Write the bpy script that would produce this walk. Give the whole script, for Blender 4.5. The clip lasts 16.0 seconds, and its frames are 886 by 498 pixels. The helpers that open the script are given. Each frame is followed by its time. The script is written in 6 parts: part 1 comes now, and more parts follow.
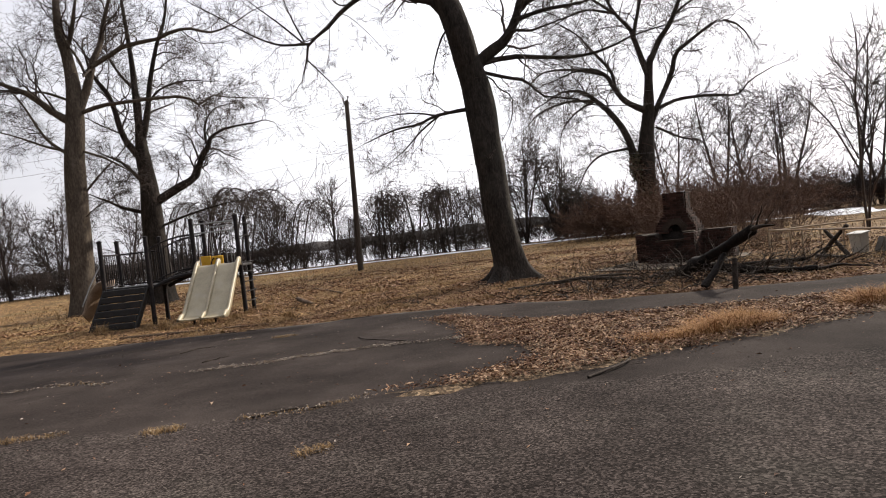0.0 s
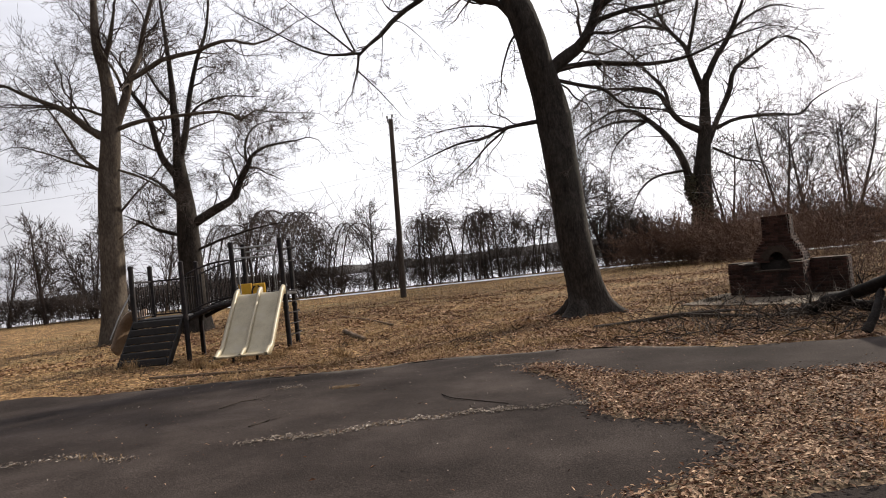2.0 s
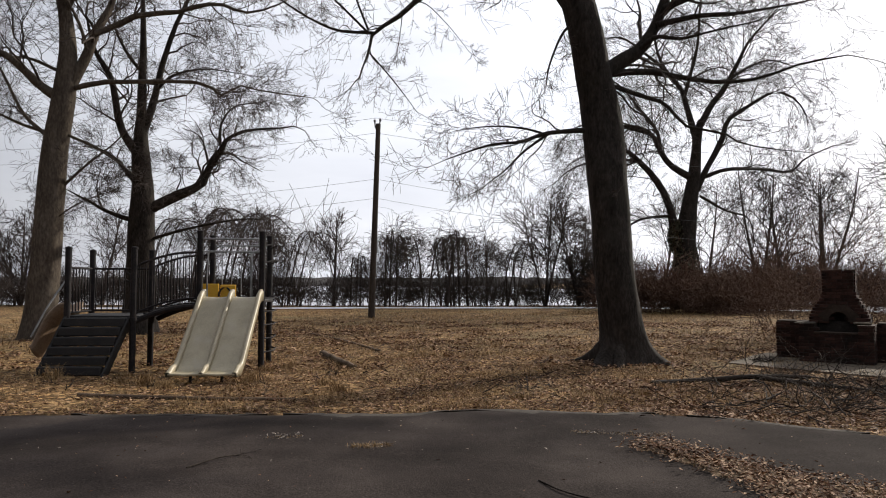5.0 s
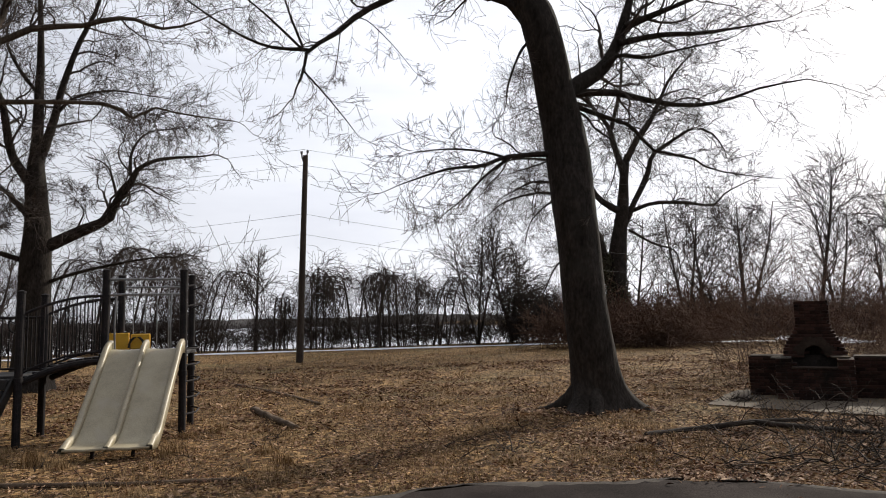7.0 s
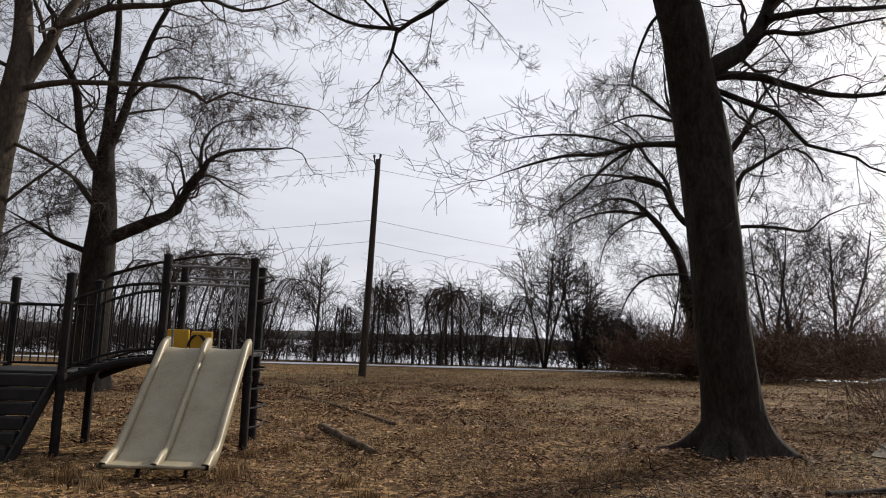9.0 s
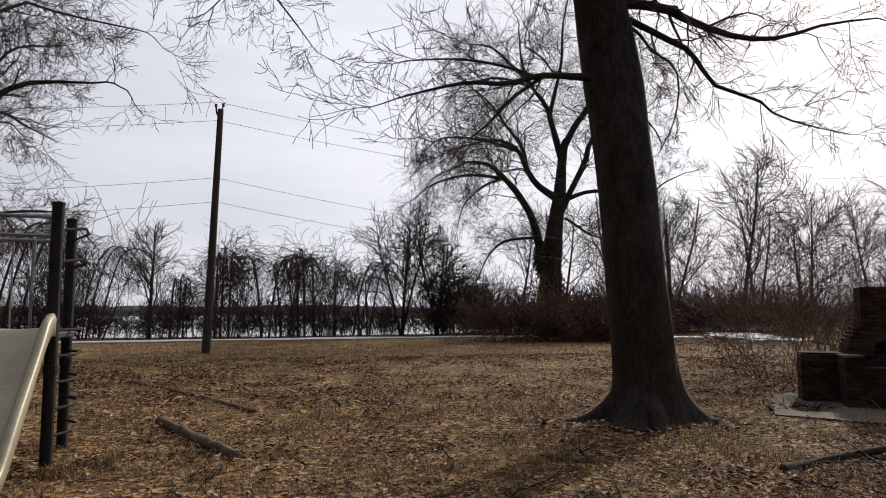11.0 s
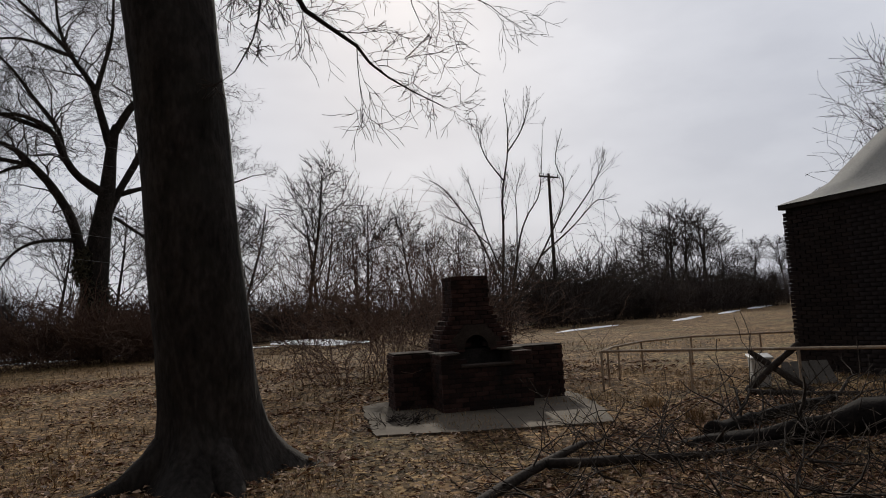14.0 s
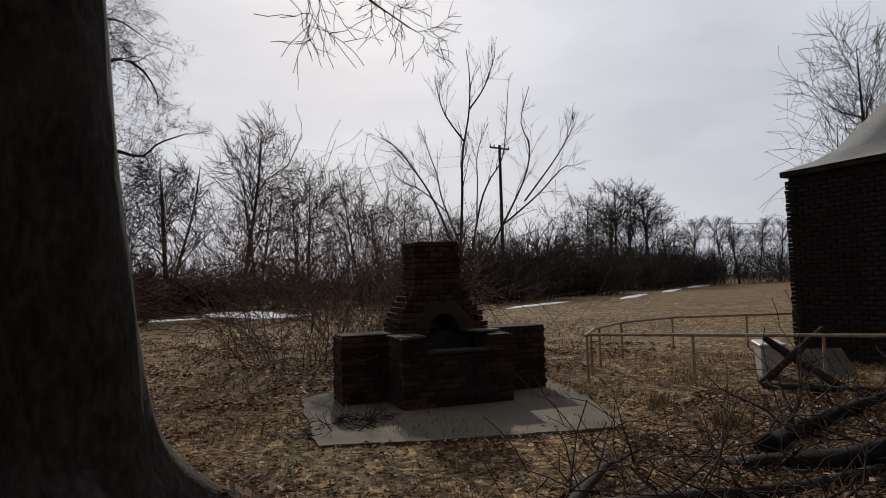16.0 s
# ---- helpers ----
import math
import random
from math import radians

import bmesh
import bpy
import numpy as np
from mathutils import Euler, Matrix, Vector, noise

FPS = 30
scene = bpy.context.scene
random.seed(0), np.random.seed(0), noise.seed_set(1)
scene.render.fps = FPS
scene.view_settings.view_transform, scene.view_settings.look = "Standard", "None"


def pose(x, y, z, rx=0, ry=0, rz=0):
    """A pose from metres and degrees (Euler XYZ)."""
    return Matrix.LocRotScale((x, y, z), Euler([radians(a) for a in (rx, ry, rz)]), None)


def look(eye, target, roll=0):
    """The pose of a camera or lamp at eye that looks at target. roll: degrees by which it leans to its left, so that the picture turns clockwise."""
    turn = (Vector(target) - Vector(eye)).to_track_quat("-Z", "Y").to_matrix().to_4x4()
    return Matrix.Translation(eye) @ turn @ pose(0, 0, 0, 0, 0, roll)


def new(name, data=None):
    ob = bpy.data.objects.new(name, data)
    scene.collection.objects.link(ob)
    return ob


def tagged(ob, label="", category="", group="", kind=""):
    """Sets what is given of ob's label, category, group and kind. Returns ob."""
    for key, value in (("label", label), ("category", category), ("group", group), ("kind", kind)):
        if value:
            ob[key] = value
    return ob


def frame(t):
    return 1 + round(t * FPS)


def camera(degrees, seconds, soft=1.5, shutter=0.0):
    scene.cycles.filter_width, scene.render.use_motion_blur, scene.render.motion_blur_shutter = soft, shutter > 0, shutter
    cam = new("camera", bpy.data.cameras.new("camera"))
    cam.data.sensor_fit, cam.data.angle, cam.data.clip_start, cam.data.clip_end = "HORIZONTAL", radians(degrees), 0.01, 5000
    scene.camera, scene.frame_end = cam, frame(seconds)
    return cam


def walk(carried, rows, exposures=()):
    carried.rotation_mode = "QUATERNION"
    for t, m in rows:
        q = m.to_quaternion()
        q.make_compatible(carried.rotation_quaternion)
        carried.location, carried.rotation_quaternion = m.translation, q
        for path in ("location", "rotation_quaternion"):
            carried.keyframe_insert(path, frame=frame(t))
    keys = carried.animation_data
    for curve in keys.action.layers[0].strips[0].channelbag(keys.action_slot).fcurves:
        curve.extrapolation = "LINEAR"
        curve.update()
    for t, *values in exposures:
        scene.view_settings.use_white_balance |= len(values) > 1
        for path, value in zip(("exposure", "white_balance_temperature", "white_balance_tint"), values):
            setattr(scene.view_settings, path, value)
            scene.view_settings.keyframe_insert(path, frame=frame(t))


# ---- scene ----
cam = camera(66.3, 16.0, soft=1.0)
LEVEL = pose(0, 0, 0, -1.8)
PATH = [
    (0, (-0.013, -0.074, 1.474), (-0.019, 1.926, 1.491), -6.4),
    (0.5, (-0.277, 0.46, 1.505), (-0.388, 2.457, 1.534), -5.2),
    (1, (-0.471, 1.042, 1.491), (-0.503, 3.042, 1.514), -6.3),
    (1.5, (-0.73, 1.581, 1.567), (-0.815, 3.578, 1.611), -6.1),
    (2, (-0.974, 2.157, 1.723), (-1.062, 4.152, 1.82), -5.9),
    (2.5, (-1.203, 2.808, 1.813), (-1.266, 4.802, 1.954), -3.1),
    (3, (-1.405, 3.332, 1.833), (-1.347, 5.326, 1.984), -0.4),
    (3.5, (-1.658, 3.771, 1.803), (-1.61, 5.765, 1.956), -0.1),
    (5.8, (-2.784, 5.665, 1.791), (-2.68, 7.654, 1.969), 0.4),
    (6, (-2.779, 5.782, 1.802), (-2.578, 7.764, 1.986), 0.1),
    (6.5, (-2.874, 6.362, 1.795), (-2.395, 8.296, 1.969), -0.2),
    (7, (-3.148, 6.884, 1.911), (-2.851, 8.843, 2.181), -1.6),
    (7.5, (-3.258, 7.436, 1.939), (-3.052, 9.404, 2.235), -1.2),
    (8, (-3.408, 7.836, 1.908), (-3.359, 9.809, 2.236), -0.5),
    (8.2, (-3.466, 8.053, 1.857), (-3.405, 10.025, 2.186), -0.0),
    (10.5, (-4.055, 10.603, 1.845), (-3.707, 12.549, 2.144), 1.0),
    (11, (-3.987, 11.101, 1.845), (-3.41, 13.001, 2.088), -0.6),
    (11.5, (-3.745, 11.652, 1.854), (-2.838, 13.42, 2.08), -0.7),
    (12, (-3.546, 12.273, 1.852), (-2.559, 13.995, 2.099), -1.2),
    (12.5, (-3.215, 12.67, 1.808), (-2.0, 14.237, 2.066), -1.9),
    (13, (-2.812, 13.221, 1.792), (-1.413, 14.627, 2.049), -3.1),
    (13.5, (-2.508, 13.594, 1.78), (-0.94, 14.811, 2.023), -4.2),
    (14, (-2.079, 14.02, 1.795), (-0.498, 15.223, 2.019), -4.5),
    (14.5, (-1.75, 14.263, 1.785), (-0.113, 15.396, 1.986), -4.6),
    (15, (-1.321, 14.676, 1.805), (0.322, 15.799, 2.012), -4.2),
    (15.5, (-0.982, 14.979, 1.8), (0.679, 16.082, 1.956), -2.7),
    (16, (-0.597, 15.496, 1.847), (1.085, 16.569, 1.983), -3.5),
]

EXPOSURES = [(0.0, 0.54, 6650, 12), (2.0, 0.56, 6650, 12), (3.5, 0.16, 6550, 10), (7.0, 0.08, 6450, 10), (8.2, -0.12, 6450, 10), (10.5, -0.20, 6450, 12), (12.5, -0.36, 6450, 12), (14.0, -0.73, 6350, 10), (16.0, -0.72, 6300, 10)]
walk(cam, [(t, LEVEL @ look(eye, target, roll)) for t, eye, target, roll in PATH], EXPOSURES)

# ---------------------------------------------------------------- sky and sun
SUN_HEADING, SUN_HEIGHT = 50.0, 30.0     # degrees clockwise from +y, degrees above the horizon
world = bpy.data.worlds.new("world")
scene.world = world
world.use_nodes = True
wn, wl = world.node_tree.nodes, world.node_tree.links
wn.clear()
w_out = wn.new("ShaderNodeOutputWorld")
w_bg = wn.new("ShaderNodeBackground")
w_sky = wn.new("ShaderNodeTexSky")
w_sky.sky_type = "NISHITA"
w_sky.sun_disc = False
w_sky.sun_elevation = radians(SUN_HEIGHT)
w_sky.sun_rotation = radians(SUN_HEADING)
w_sky.dust_density = 4.0
w_sky.air_density = 1.2
# thin even cloud over the whole sky, with soft streaks
w_co = wn.new("ShaderNodeTexCoord")
w_map = wn.new("ShaderNodeMapping")
w_map.inputs["Scale"].default_value = (1.2, 2.2, 5.5)
w_map.inputs["Rotation"].default_value = (0.1, 0.2, 0.6)
w_noise = wn.new("ShaderNodeTexNoise")
w_noise.inputs["Scale"].default_value = 1.6
w_noise.inputs["Detail"].default_value = 5.0
w_noise.inputs["Roughness"].default_value = 0.55
w_ramp = wn.new("ShaderNodeValToRGB")
w_ramp.color_ramp.elements[0].position, w_ramp.color_ramp.elements[0].color = 0.3, (6.0, 6.15, 6.75, 1)
w_ramp.color_ramp.elements[1].position, w_ramp.color_ramp.elements[1].color = 0.72, (7.6, 7.72, 8.25, 1)
w_mix = wn.new("ShaderNodeMixRGB")
w_mix.inputs["Fac"].default_value = 0.9
wl.new(w_co.outputs["Generated"], w_map.inputs["Vector"])
wl.new(w_map.outputs["Vector"], w_noise.inputs["Vector"])
wl.new(w_noise.outputs["Fac"], w_ramp.inputs["Fac"])
wl.new(w_sky.outputs["Color"], w_mix.inputs["Color1"])
# the cloud is thin: it scatters light forwards, brighter all round the sun and duller away from it
w_dot = wn.new("ShaderNodeVectorMath")
w_dot.operation = "DOT_PRODUCT"
w_dot.inputs[1].default_value = (math.sin(radians(SUN_HEADING)) * math.cos(radians(SUN_HEIGHT)), math.cos(radians(SUN_HEADING)) * math.cos(radians(SUN_HEIGHT)), math.sin(radians(SUN_HEIGHT)))
w_near = wn.new("ShaderNodeMapRange")
w_near.interpolation_type = "SMOOTHERSTEP"
w_near.inputs["From Min"].default_value, w_near.inputs["From Max"].default_value = -0.6, 1.15
w_near.inputs["To Min"].default_value, w_near.inputs["To Max"].default_value = 0.36, 1.62
w_scale = wn.new("ShaderNodeVectorMath")
w_scale.operation = "SCALE"
wl.new(w_co.outputs["Generated"], w_dot.inputs[0])
wl.new(w_dot.outputs["Value"], w_near.inputs["Value"])
wl.new(w_ramp.outputs["Color"], w_scale.inputs[0])
wl.new(w_near.outputs["Result"], w_scale.inputs["Scale"])
wl.new(w_scale.outputs["Vector"], w_mix.inputs["Color2"])
wl.new(w_mix.outputs["Color"], w_bg.inputs["Color"])
w_bg.inputs["Strength"].default_value = 0.098
wl.new(w_bg.outputs["Background"], w_out.inputs["Surface"])

sun_data = bpy.data.lights.new("sun", "SUN")
sun_data.energy, sun_data.angle, sun_data.color = 5.0, radians(1.5), (1.0, 0.92, 0.80)
sun = new("sun", sun_data)
sh, se = radians(SUN_HEADING), radians(SUN_HEIGHT)
sun.matrix_world = look((60 * math.sin(sh) * math.cos(se), 60 * math.cos(sh) * math.cos(se), 60 * math.sin(se)), (0, 0, 0))


# ---------------------------------------------------------------- materials
def surface(name, colours, scale=4.0, detail=6.0, rough=0.85, bump=0.3, bump_scale=40.0, stretch=(1, 1, 1), metal=0.0,
            spots=None, vary="", spec=0.3, depth=0.02, chips=None, seal=None):
    """Noise-graded colours at two scales, fine relief, and optional darker or paler spots."""
    m = bpy.data.materials.new(name)
    m.use_nodes = True
    n, l = m.node_tree.nodes, m.node_tree.links
    b = n["Principled BSDF"]
    geo = n.new("ShaderNodeNewGeometry")
    mp = n.new("ShaderNodeMapping")
    mp.inputs["Scale"].default_value = stretch
    l.new(geo.outputs["Position"], mp.inputs["Vector"])
    big = n.new("ShaderNodeTexNoise")
    big.inputs["Scale"].default_value, big.inputs["Detail"].default_value, big.inputs["Roughness"].default_value = scale, detail, 0.62
    l.new(mp.outputs["Vector"], big.inputs["Vector"])
    fine = n.new("ShaderNodeTexNoise")
    fine.inputs["Scale"].default_value, fine.inputs["Detail"].default_value = bump_scale, 4.0
    l.new(mp.outputs["Vector"], fine.inputs["Vector"])
    mix = n.new("ShaderNodeMath")
    mix.operation = "MULTIPLY_ADD"
    mix.inputs[1].default_value = 0.55
    half = n.new("ShaderNodeMath")
    half.operation = "MULTIPLY"
    half.inputs[1].default_value = 0.45
    l.new(fine.outputs["Fac"], half.inputs[0])
    l.new(big.outputs["Fac"], mix.inputs[0])
    l.new(half.outputs[0], mix.inputs[2])
    ramp = n.new("ShaderNodeValToRGB")
    el = ramp.color_ramp.elements
    while len(el) < len(colours):
        el.new(0.5)
    for i, c in enumerate(colours):
        el[i].position = 0.34 + 0.32 * i / max(1, len(colours) - 1)
        el[i].color = (*c, 1)
    source = mix.outputs[0]
    if vary:
        if vary == "island":
            r = geo.outputs["Random Per Island"]
        else:
            r = n.new("ShaderNodeObjectInfo").outputs["Random"]
        add = n.new("ShaderNodeMath")
        add.operation = "MULTIPLY_ADD"
        add.inputs[1].default_value = 0.34
        l.new(r, add.inputs[0])
        sub = n.new("ShaderNodeMath")
        sub.operation = "SUBTRACT"
        sub.inputs[1].default_value = 0.17
        l.new(source, sub.inputs[0])
        l.new(sub.outputs[0], add.inputs[2])
        source = add.outputs[0]
    l.new(source, ramp.inputs["Fac"])
    colour = ramp.outputs["Color"]
    if spots:
        sc, lo, hi, col = spots
        sp = n.new("ShaderNodeTexNoise")
        sp.inputs["Scale"].default_value, sp.inputs["Detail"].default_value = sc, 7.0
        l.new(geo.outputs["Position"], sp.inputs["Vector"])
        mr = n.new("ShaderNodeMapRange")
        mr.inputs["From Min"].default_value, mr.inputs["From Max"].default_value = lo, hi
        l.new(sp.outputs["Fac"], mr.inputs["Value"])
        mx = n.new("ShaderNodeMixRGB")
        mx.inputs["Color2"].default_value = (*col, 1)
        l.new(mr.outputs["Result"], mx.inputs["Fac"])
        l.new(colour, mx.inputs["Color1"])
        colour = mx.outputs["Color"]
    if chips:
        # single bits of stone, leaf or straw, each of its own shade
        size, low, high = chips
        vo = n.new("ShaderNodeTexVoronoi")
        vo.inputs["Scale"].default_value = size
        l.new(geo.outputs["Position"], vo.inputs["Vector"])
        sep = n.new("ShaderNodeSeparateColor")
        l.new(vo.outputs["Color"], sep.inputs["Color"])
        pw = n.new("ShaderNodeMath")
        pw.operation = "POWER"
        pw.inputs[1].default_value = 2.0
        l.new(sep.outputs["Red"], pw.inputs[0])
        shade = n.new("ShaderNodeMapRange")
        shade.inputs["To Min"].default_value, shade.inputs["To Max"].default_value = low, high
        l.new(pw.outputs[0], shade.inputs["Value"])
        sc_ = n.new("ShaderNodeVectorMath")
        sc_.operation = "SCALE"
        l.new(colour, sc_.inputs[0])
        l.new(shade.outputs["Result"], sc_.inputs["Scale"])
        colour = sc_.outputs["Vector"]
    if seal:
        # a later, smoother and darker layer that covers everything beyond a ragged line
        line_y, tone = seal
        xyz = n.new("ShaderNodeSeparateXYZ")
        l.new(geo.outputs["Position"], xyz.inputs["Vector"])
        rag = n.new("ShaderNodeTexNoise")
        rag.inputs["Scale"].default_value, rag.inputs["Detail"].default_value = 0.7, 6.0
        l.new(geo.outputs["Position"], rag.inputs["Vector"])
        off = n.new("ShaderNodeMath")
        off.operation = "MULTIPLY_ADD"
        off.inputs[1].default_value = 1.2
        l.new(rag.outputs["Fac"], off.inputs[0])
        l.new(xyz.outputs["Y"], off.inputs[2])
        cut = n.new("ShaderNodeMapRange")
        cut.inputs["From Min"].default_value, cut.inputs["From Max"].default_value = line_y + 0.5, line_y + 0.75
        l.new(off.outputs[0], cut.inputs["Value"])
        dark = n.new("ShaderNodeMixRGB")
        dark.blend_type = "MIX"
        dull = n.new("ShaderNodeVectorMath")
        dull.operation = "SCALE"
        dull.inputs["Scale"].default_value = tone
        l.new(ramp.outputs["Color"], dull.inputs[0])
        l.new(cut.outputs["Result"], dark.inputs["Fac"])
        l.new(colour, dark.inputs["Color1"])
        l.new(dull.outputs["Vector"], dark.inputs["Color2"])
        colour = dark.outputs["Color"]
    l.new(colour, b.inputs["Base Color"])
    bp = n.new("ShaderNodeBump")
    bp.inputs["Strength"].default_value, bp.inputs["Distance"].default_value = bump, depth
    l.new(mix.outputs[0], bp.inputs["Height"])
    l.new(bp.outputs["Normal"], b.inputs["Normal"])
    b.inputs["Roughness"].default_value = rough
    b.inputs["Metallic"].default_value = metal
    b.inputs["Specular IOR Level"].default_value = spec
    return m


M_GRASS = surface("dry_lawn", [(0.038, 0.0215, 0.012), (0.162, 0.097, 0.044), (0.315, 0.208, 0.100)], 1.3, 11, 0.95, 0.9, 14, spots=(0.28, 0.5, 0.72, (0.145, 0.108, 0.050)), spec=0.08, depth=0.05, chips=(13.0, 0.3, 2.3))
M_ASPHALT = surface("worn_asphalt", [(0.0148, 0.0118, 0.0106), (0.0390, 0.0312, 0.0278), (0.083, 0.0680, 0.0600)], 0.6, 8, 0.95, 1.0, 62, spots=(0.9, 0.52, 0.74, (0.05, 0.043, 0.037)), spec=0.03, depth=0.012, chips=(70.0, 0.4, 2.3), seal=(6.0, 0.88))
M_LITTER = surface("leaf_mould", [(0.045, 0.028, 0.018), (0.115, 0.078, 0.047), (0.20, 0.145, 0.090)], 3, 8, 0.95, 0.9, 25, spec=0.1, depth=0.03, chips=(35.0, 0.4, 2.2))
M_LEAF = surface("dead_leaf", [(0.046, 0.021, 0.013), (0.165, 0.080, 0.043), (0.46, 0.31, 0.195)], 2, 3, 0.8, 0.2, 60, vary="island", spec=0.15)
M_GREYLEAF = surface("bleached_leaf", [(0.085, 0.066, 0.052), (0.20, 0.165, 0.135), (0.36, 0.31, 0.26)], 2, 3, 0.8, 0.2, 60, vary="island", spec=0.15)
M_STRAW = surface("dry_grass_blade", [(0.140, 0.085, 0.040), (0.248, 0.160, 0.078), (0.365, 0.252, 0.132)], 1, 3, 0.9, 0.1, 30, vary="island", spec=0.1)
M_RUST_GRASS = surface("rust_red_grass_blade", [(0.14, 0.06, 0.025), (0.26, 0.13, 0.055), (0.34, 0.20, 0.09)], 1, 3, 0.9, 0.1, 30, vary="island", spec=0.1)
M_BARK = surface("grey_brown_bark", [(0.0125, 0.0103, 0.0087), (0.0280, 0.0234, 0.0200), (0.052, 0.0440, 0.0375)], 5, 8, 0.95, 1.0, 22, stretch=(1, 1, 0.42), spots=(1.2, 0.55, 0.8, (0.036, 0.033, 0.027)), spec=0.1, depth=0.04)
M_TWIG = surface("twig_bark", [(0.03, 0.024, 0.021), (0.055, 0.044, 0.038), (0.085, 0.068, 0.058)], 3, 4, 0.9, 0.2, 40, spec=0.1)
M_PALE_BARK = surface("pale_plane_bark", [(0.0382, 0.0300, 0.0234), (0.0763, 0.0618, 0.0485), (0.1272, 0.1068, 0.0848)], 2.5, 7, 0.9, 0.6, 18, stretch=(1, 1, 0.4), spec=0.1, depth=0.02)
M_FAR_TWIG = surface("far_twig_bark", [(0.030, 0.024, 0.0215), (0.052, 0.041, 0.037), (0.08, 0.064, 0.056)], 0.6, 4, 0.9, 0.1, 10, spec=0.1)
M_RED_TWIG = surface("red_brown_twig", [(0.0595, 0.0356, 0.0278), (0.0991, 0.0608, 0.0450), (0.1455, 0.0952, 0.0688)], 0.8, 4, 0.9, 0.1, 10, spec=0.1)
M_IVY = surface("ivy_leaf", [(0.035, 0.035, 0.02), (0.06, 0.055, 0.03), (0.09, 0.075, 0.045)], 2, 3, 0.7, 0.1, 30, vary="island")
M_DEADWOOD = surface("dead_wood", [(0.0155, 0.0118, 0.0099), (0.0360, 0.0285, 0.0236), (0.0682, 0.0558, 0.0465)], 4, 7, 0.9, 0.8, 30, spec=0.1, depth=0.02)
# dead wood darkened: shade on the fallen trunk and limbs put into the colour
M_DARKWOOD = surface("shaded_dark_wood", [(0.0050, 0.0038, 0.0032), (0.0110, 0.0086, 0.0072), (0.0230, 0.0186, 0.0155)], 4, 7, 0.9, 0.8, 30, spec=0.1, depth=0.02)
M_POLE = surface("creosoted_pole", [(0.0210, 0.0162, 0.0132), (0.0450, 0.0348, 0.0276), (0.0720, 0.0570, 0.0450)], 3, 6, 0.85, 0.5, 40, stretch=(1, 1, 0.1), spec=0.2)
M_ROTTEN = surface("rotten_wood", [(0.045, 0.031, 0.021), (0.095, 0.068, 0.047), (0.16, 0.12, 0.085)], 4, 7, 0.95, 0.8, 30, spec=0.1, depth=0.02)
M_DUST = surface("pale_grit", [(0.030, 0.025, 0.022), (0.058, 0.050, 0.043), (0.10, 0.087, 0.074)], 3, 8, 0.95, 0.6, 60, spec=0.1, depth=0.006)
M_WIRE = surface("wire", [(0.0800, 0.0800, 0.0800), (0.1280, 0.1280, 0.1280)], 2, 2, 0.6, 0.0, 10)
M_BLACK = surface("black_coated_steel", [(0.0100, 0.0088, 0.0090), (0.0165, 0.0145, 0.0150), (0.036, 0.0270, 0.0240)], 6, 6, 0.68, 0.15, 60, spec=0.12, depth=0.003)
M_DARKPANEL = surface("dark_rubber_panel", [(0.0108, 0.0102, 0.0108), (0.0180, 0.0168, 0.0168), (0.0300, 0.0270, 0.0252)], 5, 6, 0.7, 0.3, 60, spec=0.3, depth=0.004)
M_SLIDE = surface("weathered_beige_plastic", [(0.215, 0.182, 0.118), (0.305, 0.262, 0.174), (0.38, 0.330, 0.225)], 2.5, 7, 0.42, 0.08, 60, spots=(3.0, 0.55, 0.8, (0.33, 0.29, 0.22)), spec=0.5, depth=0.003)
M_YELLOW = surface("yellow_plastic", [(0.5580, 0.2851, 0.0144), (0.6750, 0.3564, 0.0216), (0.7200, 0.4118, 0.0432)], 3, 5, 0.45, 0.05, 50, spec=0.5)
M_BROWNPL = surface("brown_plastic", [(0.10, 0.065, 0.04), (0.17, 0.115, 0.075), (0.23, 0.165, 0.115)], 4, 6, 0.6, 0.2, 30, spec=0.4)
M_STEEL = surface("galvanised_steel", [(0.12, 0.12, 0.12), (0.19, 0.19, 0.19), (0.26, 0.26, 0.26)], 8, 5, 0.5, 0.1, 80, metal=0.7)
M_BRICK = surface("red_brown_brick", [(0.022, 0.0125, 0.0105), (0.043, 0.0225, 0.0178), (0.068, 0.0360, 0.0280)], 5, 6, 0.92, 0.5, 60, vary="object", spots=(2.2, 0.5, 0.68, (0.016, 0.0125, 0.011)), spec=0.15, depth=0.006)
M_SOOT = surface("sooty_brick_core", [(0.0120, 0.0102, 0.0090), (0.0300, 0.0252, 0.0216), (0.0540, 0.0450, 0.0390)], 5, 6, 0.95, 0.6, 50, spec=0.1)
M_MORTAR = surface("grey_mortar", [(0.024, 0.0175, 0.0140), (0.041, 0.0300, 0.0235), (0.064, 0.0480, 0.0375)], 6, 6, 0.95, 0.6, 60, spec=0.1)
M_CONCRETE = surface("old_concrete", [(0.0659, 0.0521, 0.0373), (0.0989, 0.0790, 0.0574), (0.1318, 0.1083, 0.0791)], 2, 8, 0.92, 0.4, 70, spots=(1.5, 0.55, 0.8, (0.13, 0.11, 0.085)), spec=0.2, depth=0.006)
M_RAIL = surface("rusty_pale_rail", [(0.17, 0.105, 0.065), (0.30, 0.225, 0.155), (0.42, 0.36, 0.28)], 6, 6, 0.8, 0.3, 50, spec=0.3, depth=0.004)
M_SNOW = surface("old_snow", [(0.62, 0.64, 0.68), (0.78, 0.80, 0.83), (0.86, 0.87, 0.89)], 1.2, 7, 0.7, 0.5, 12, spots=(2.5, 0.6, 0.85, (0.42, 0.38, 0.33)), spec=0.4)
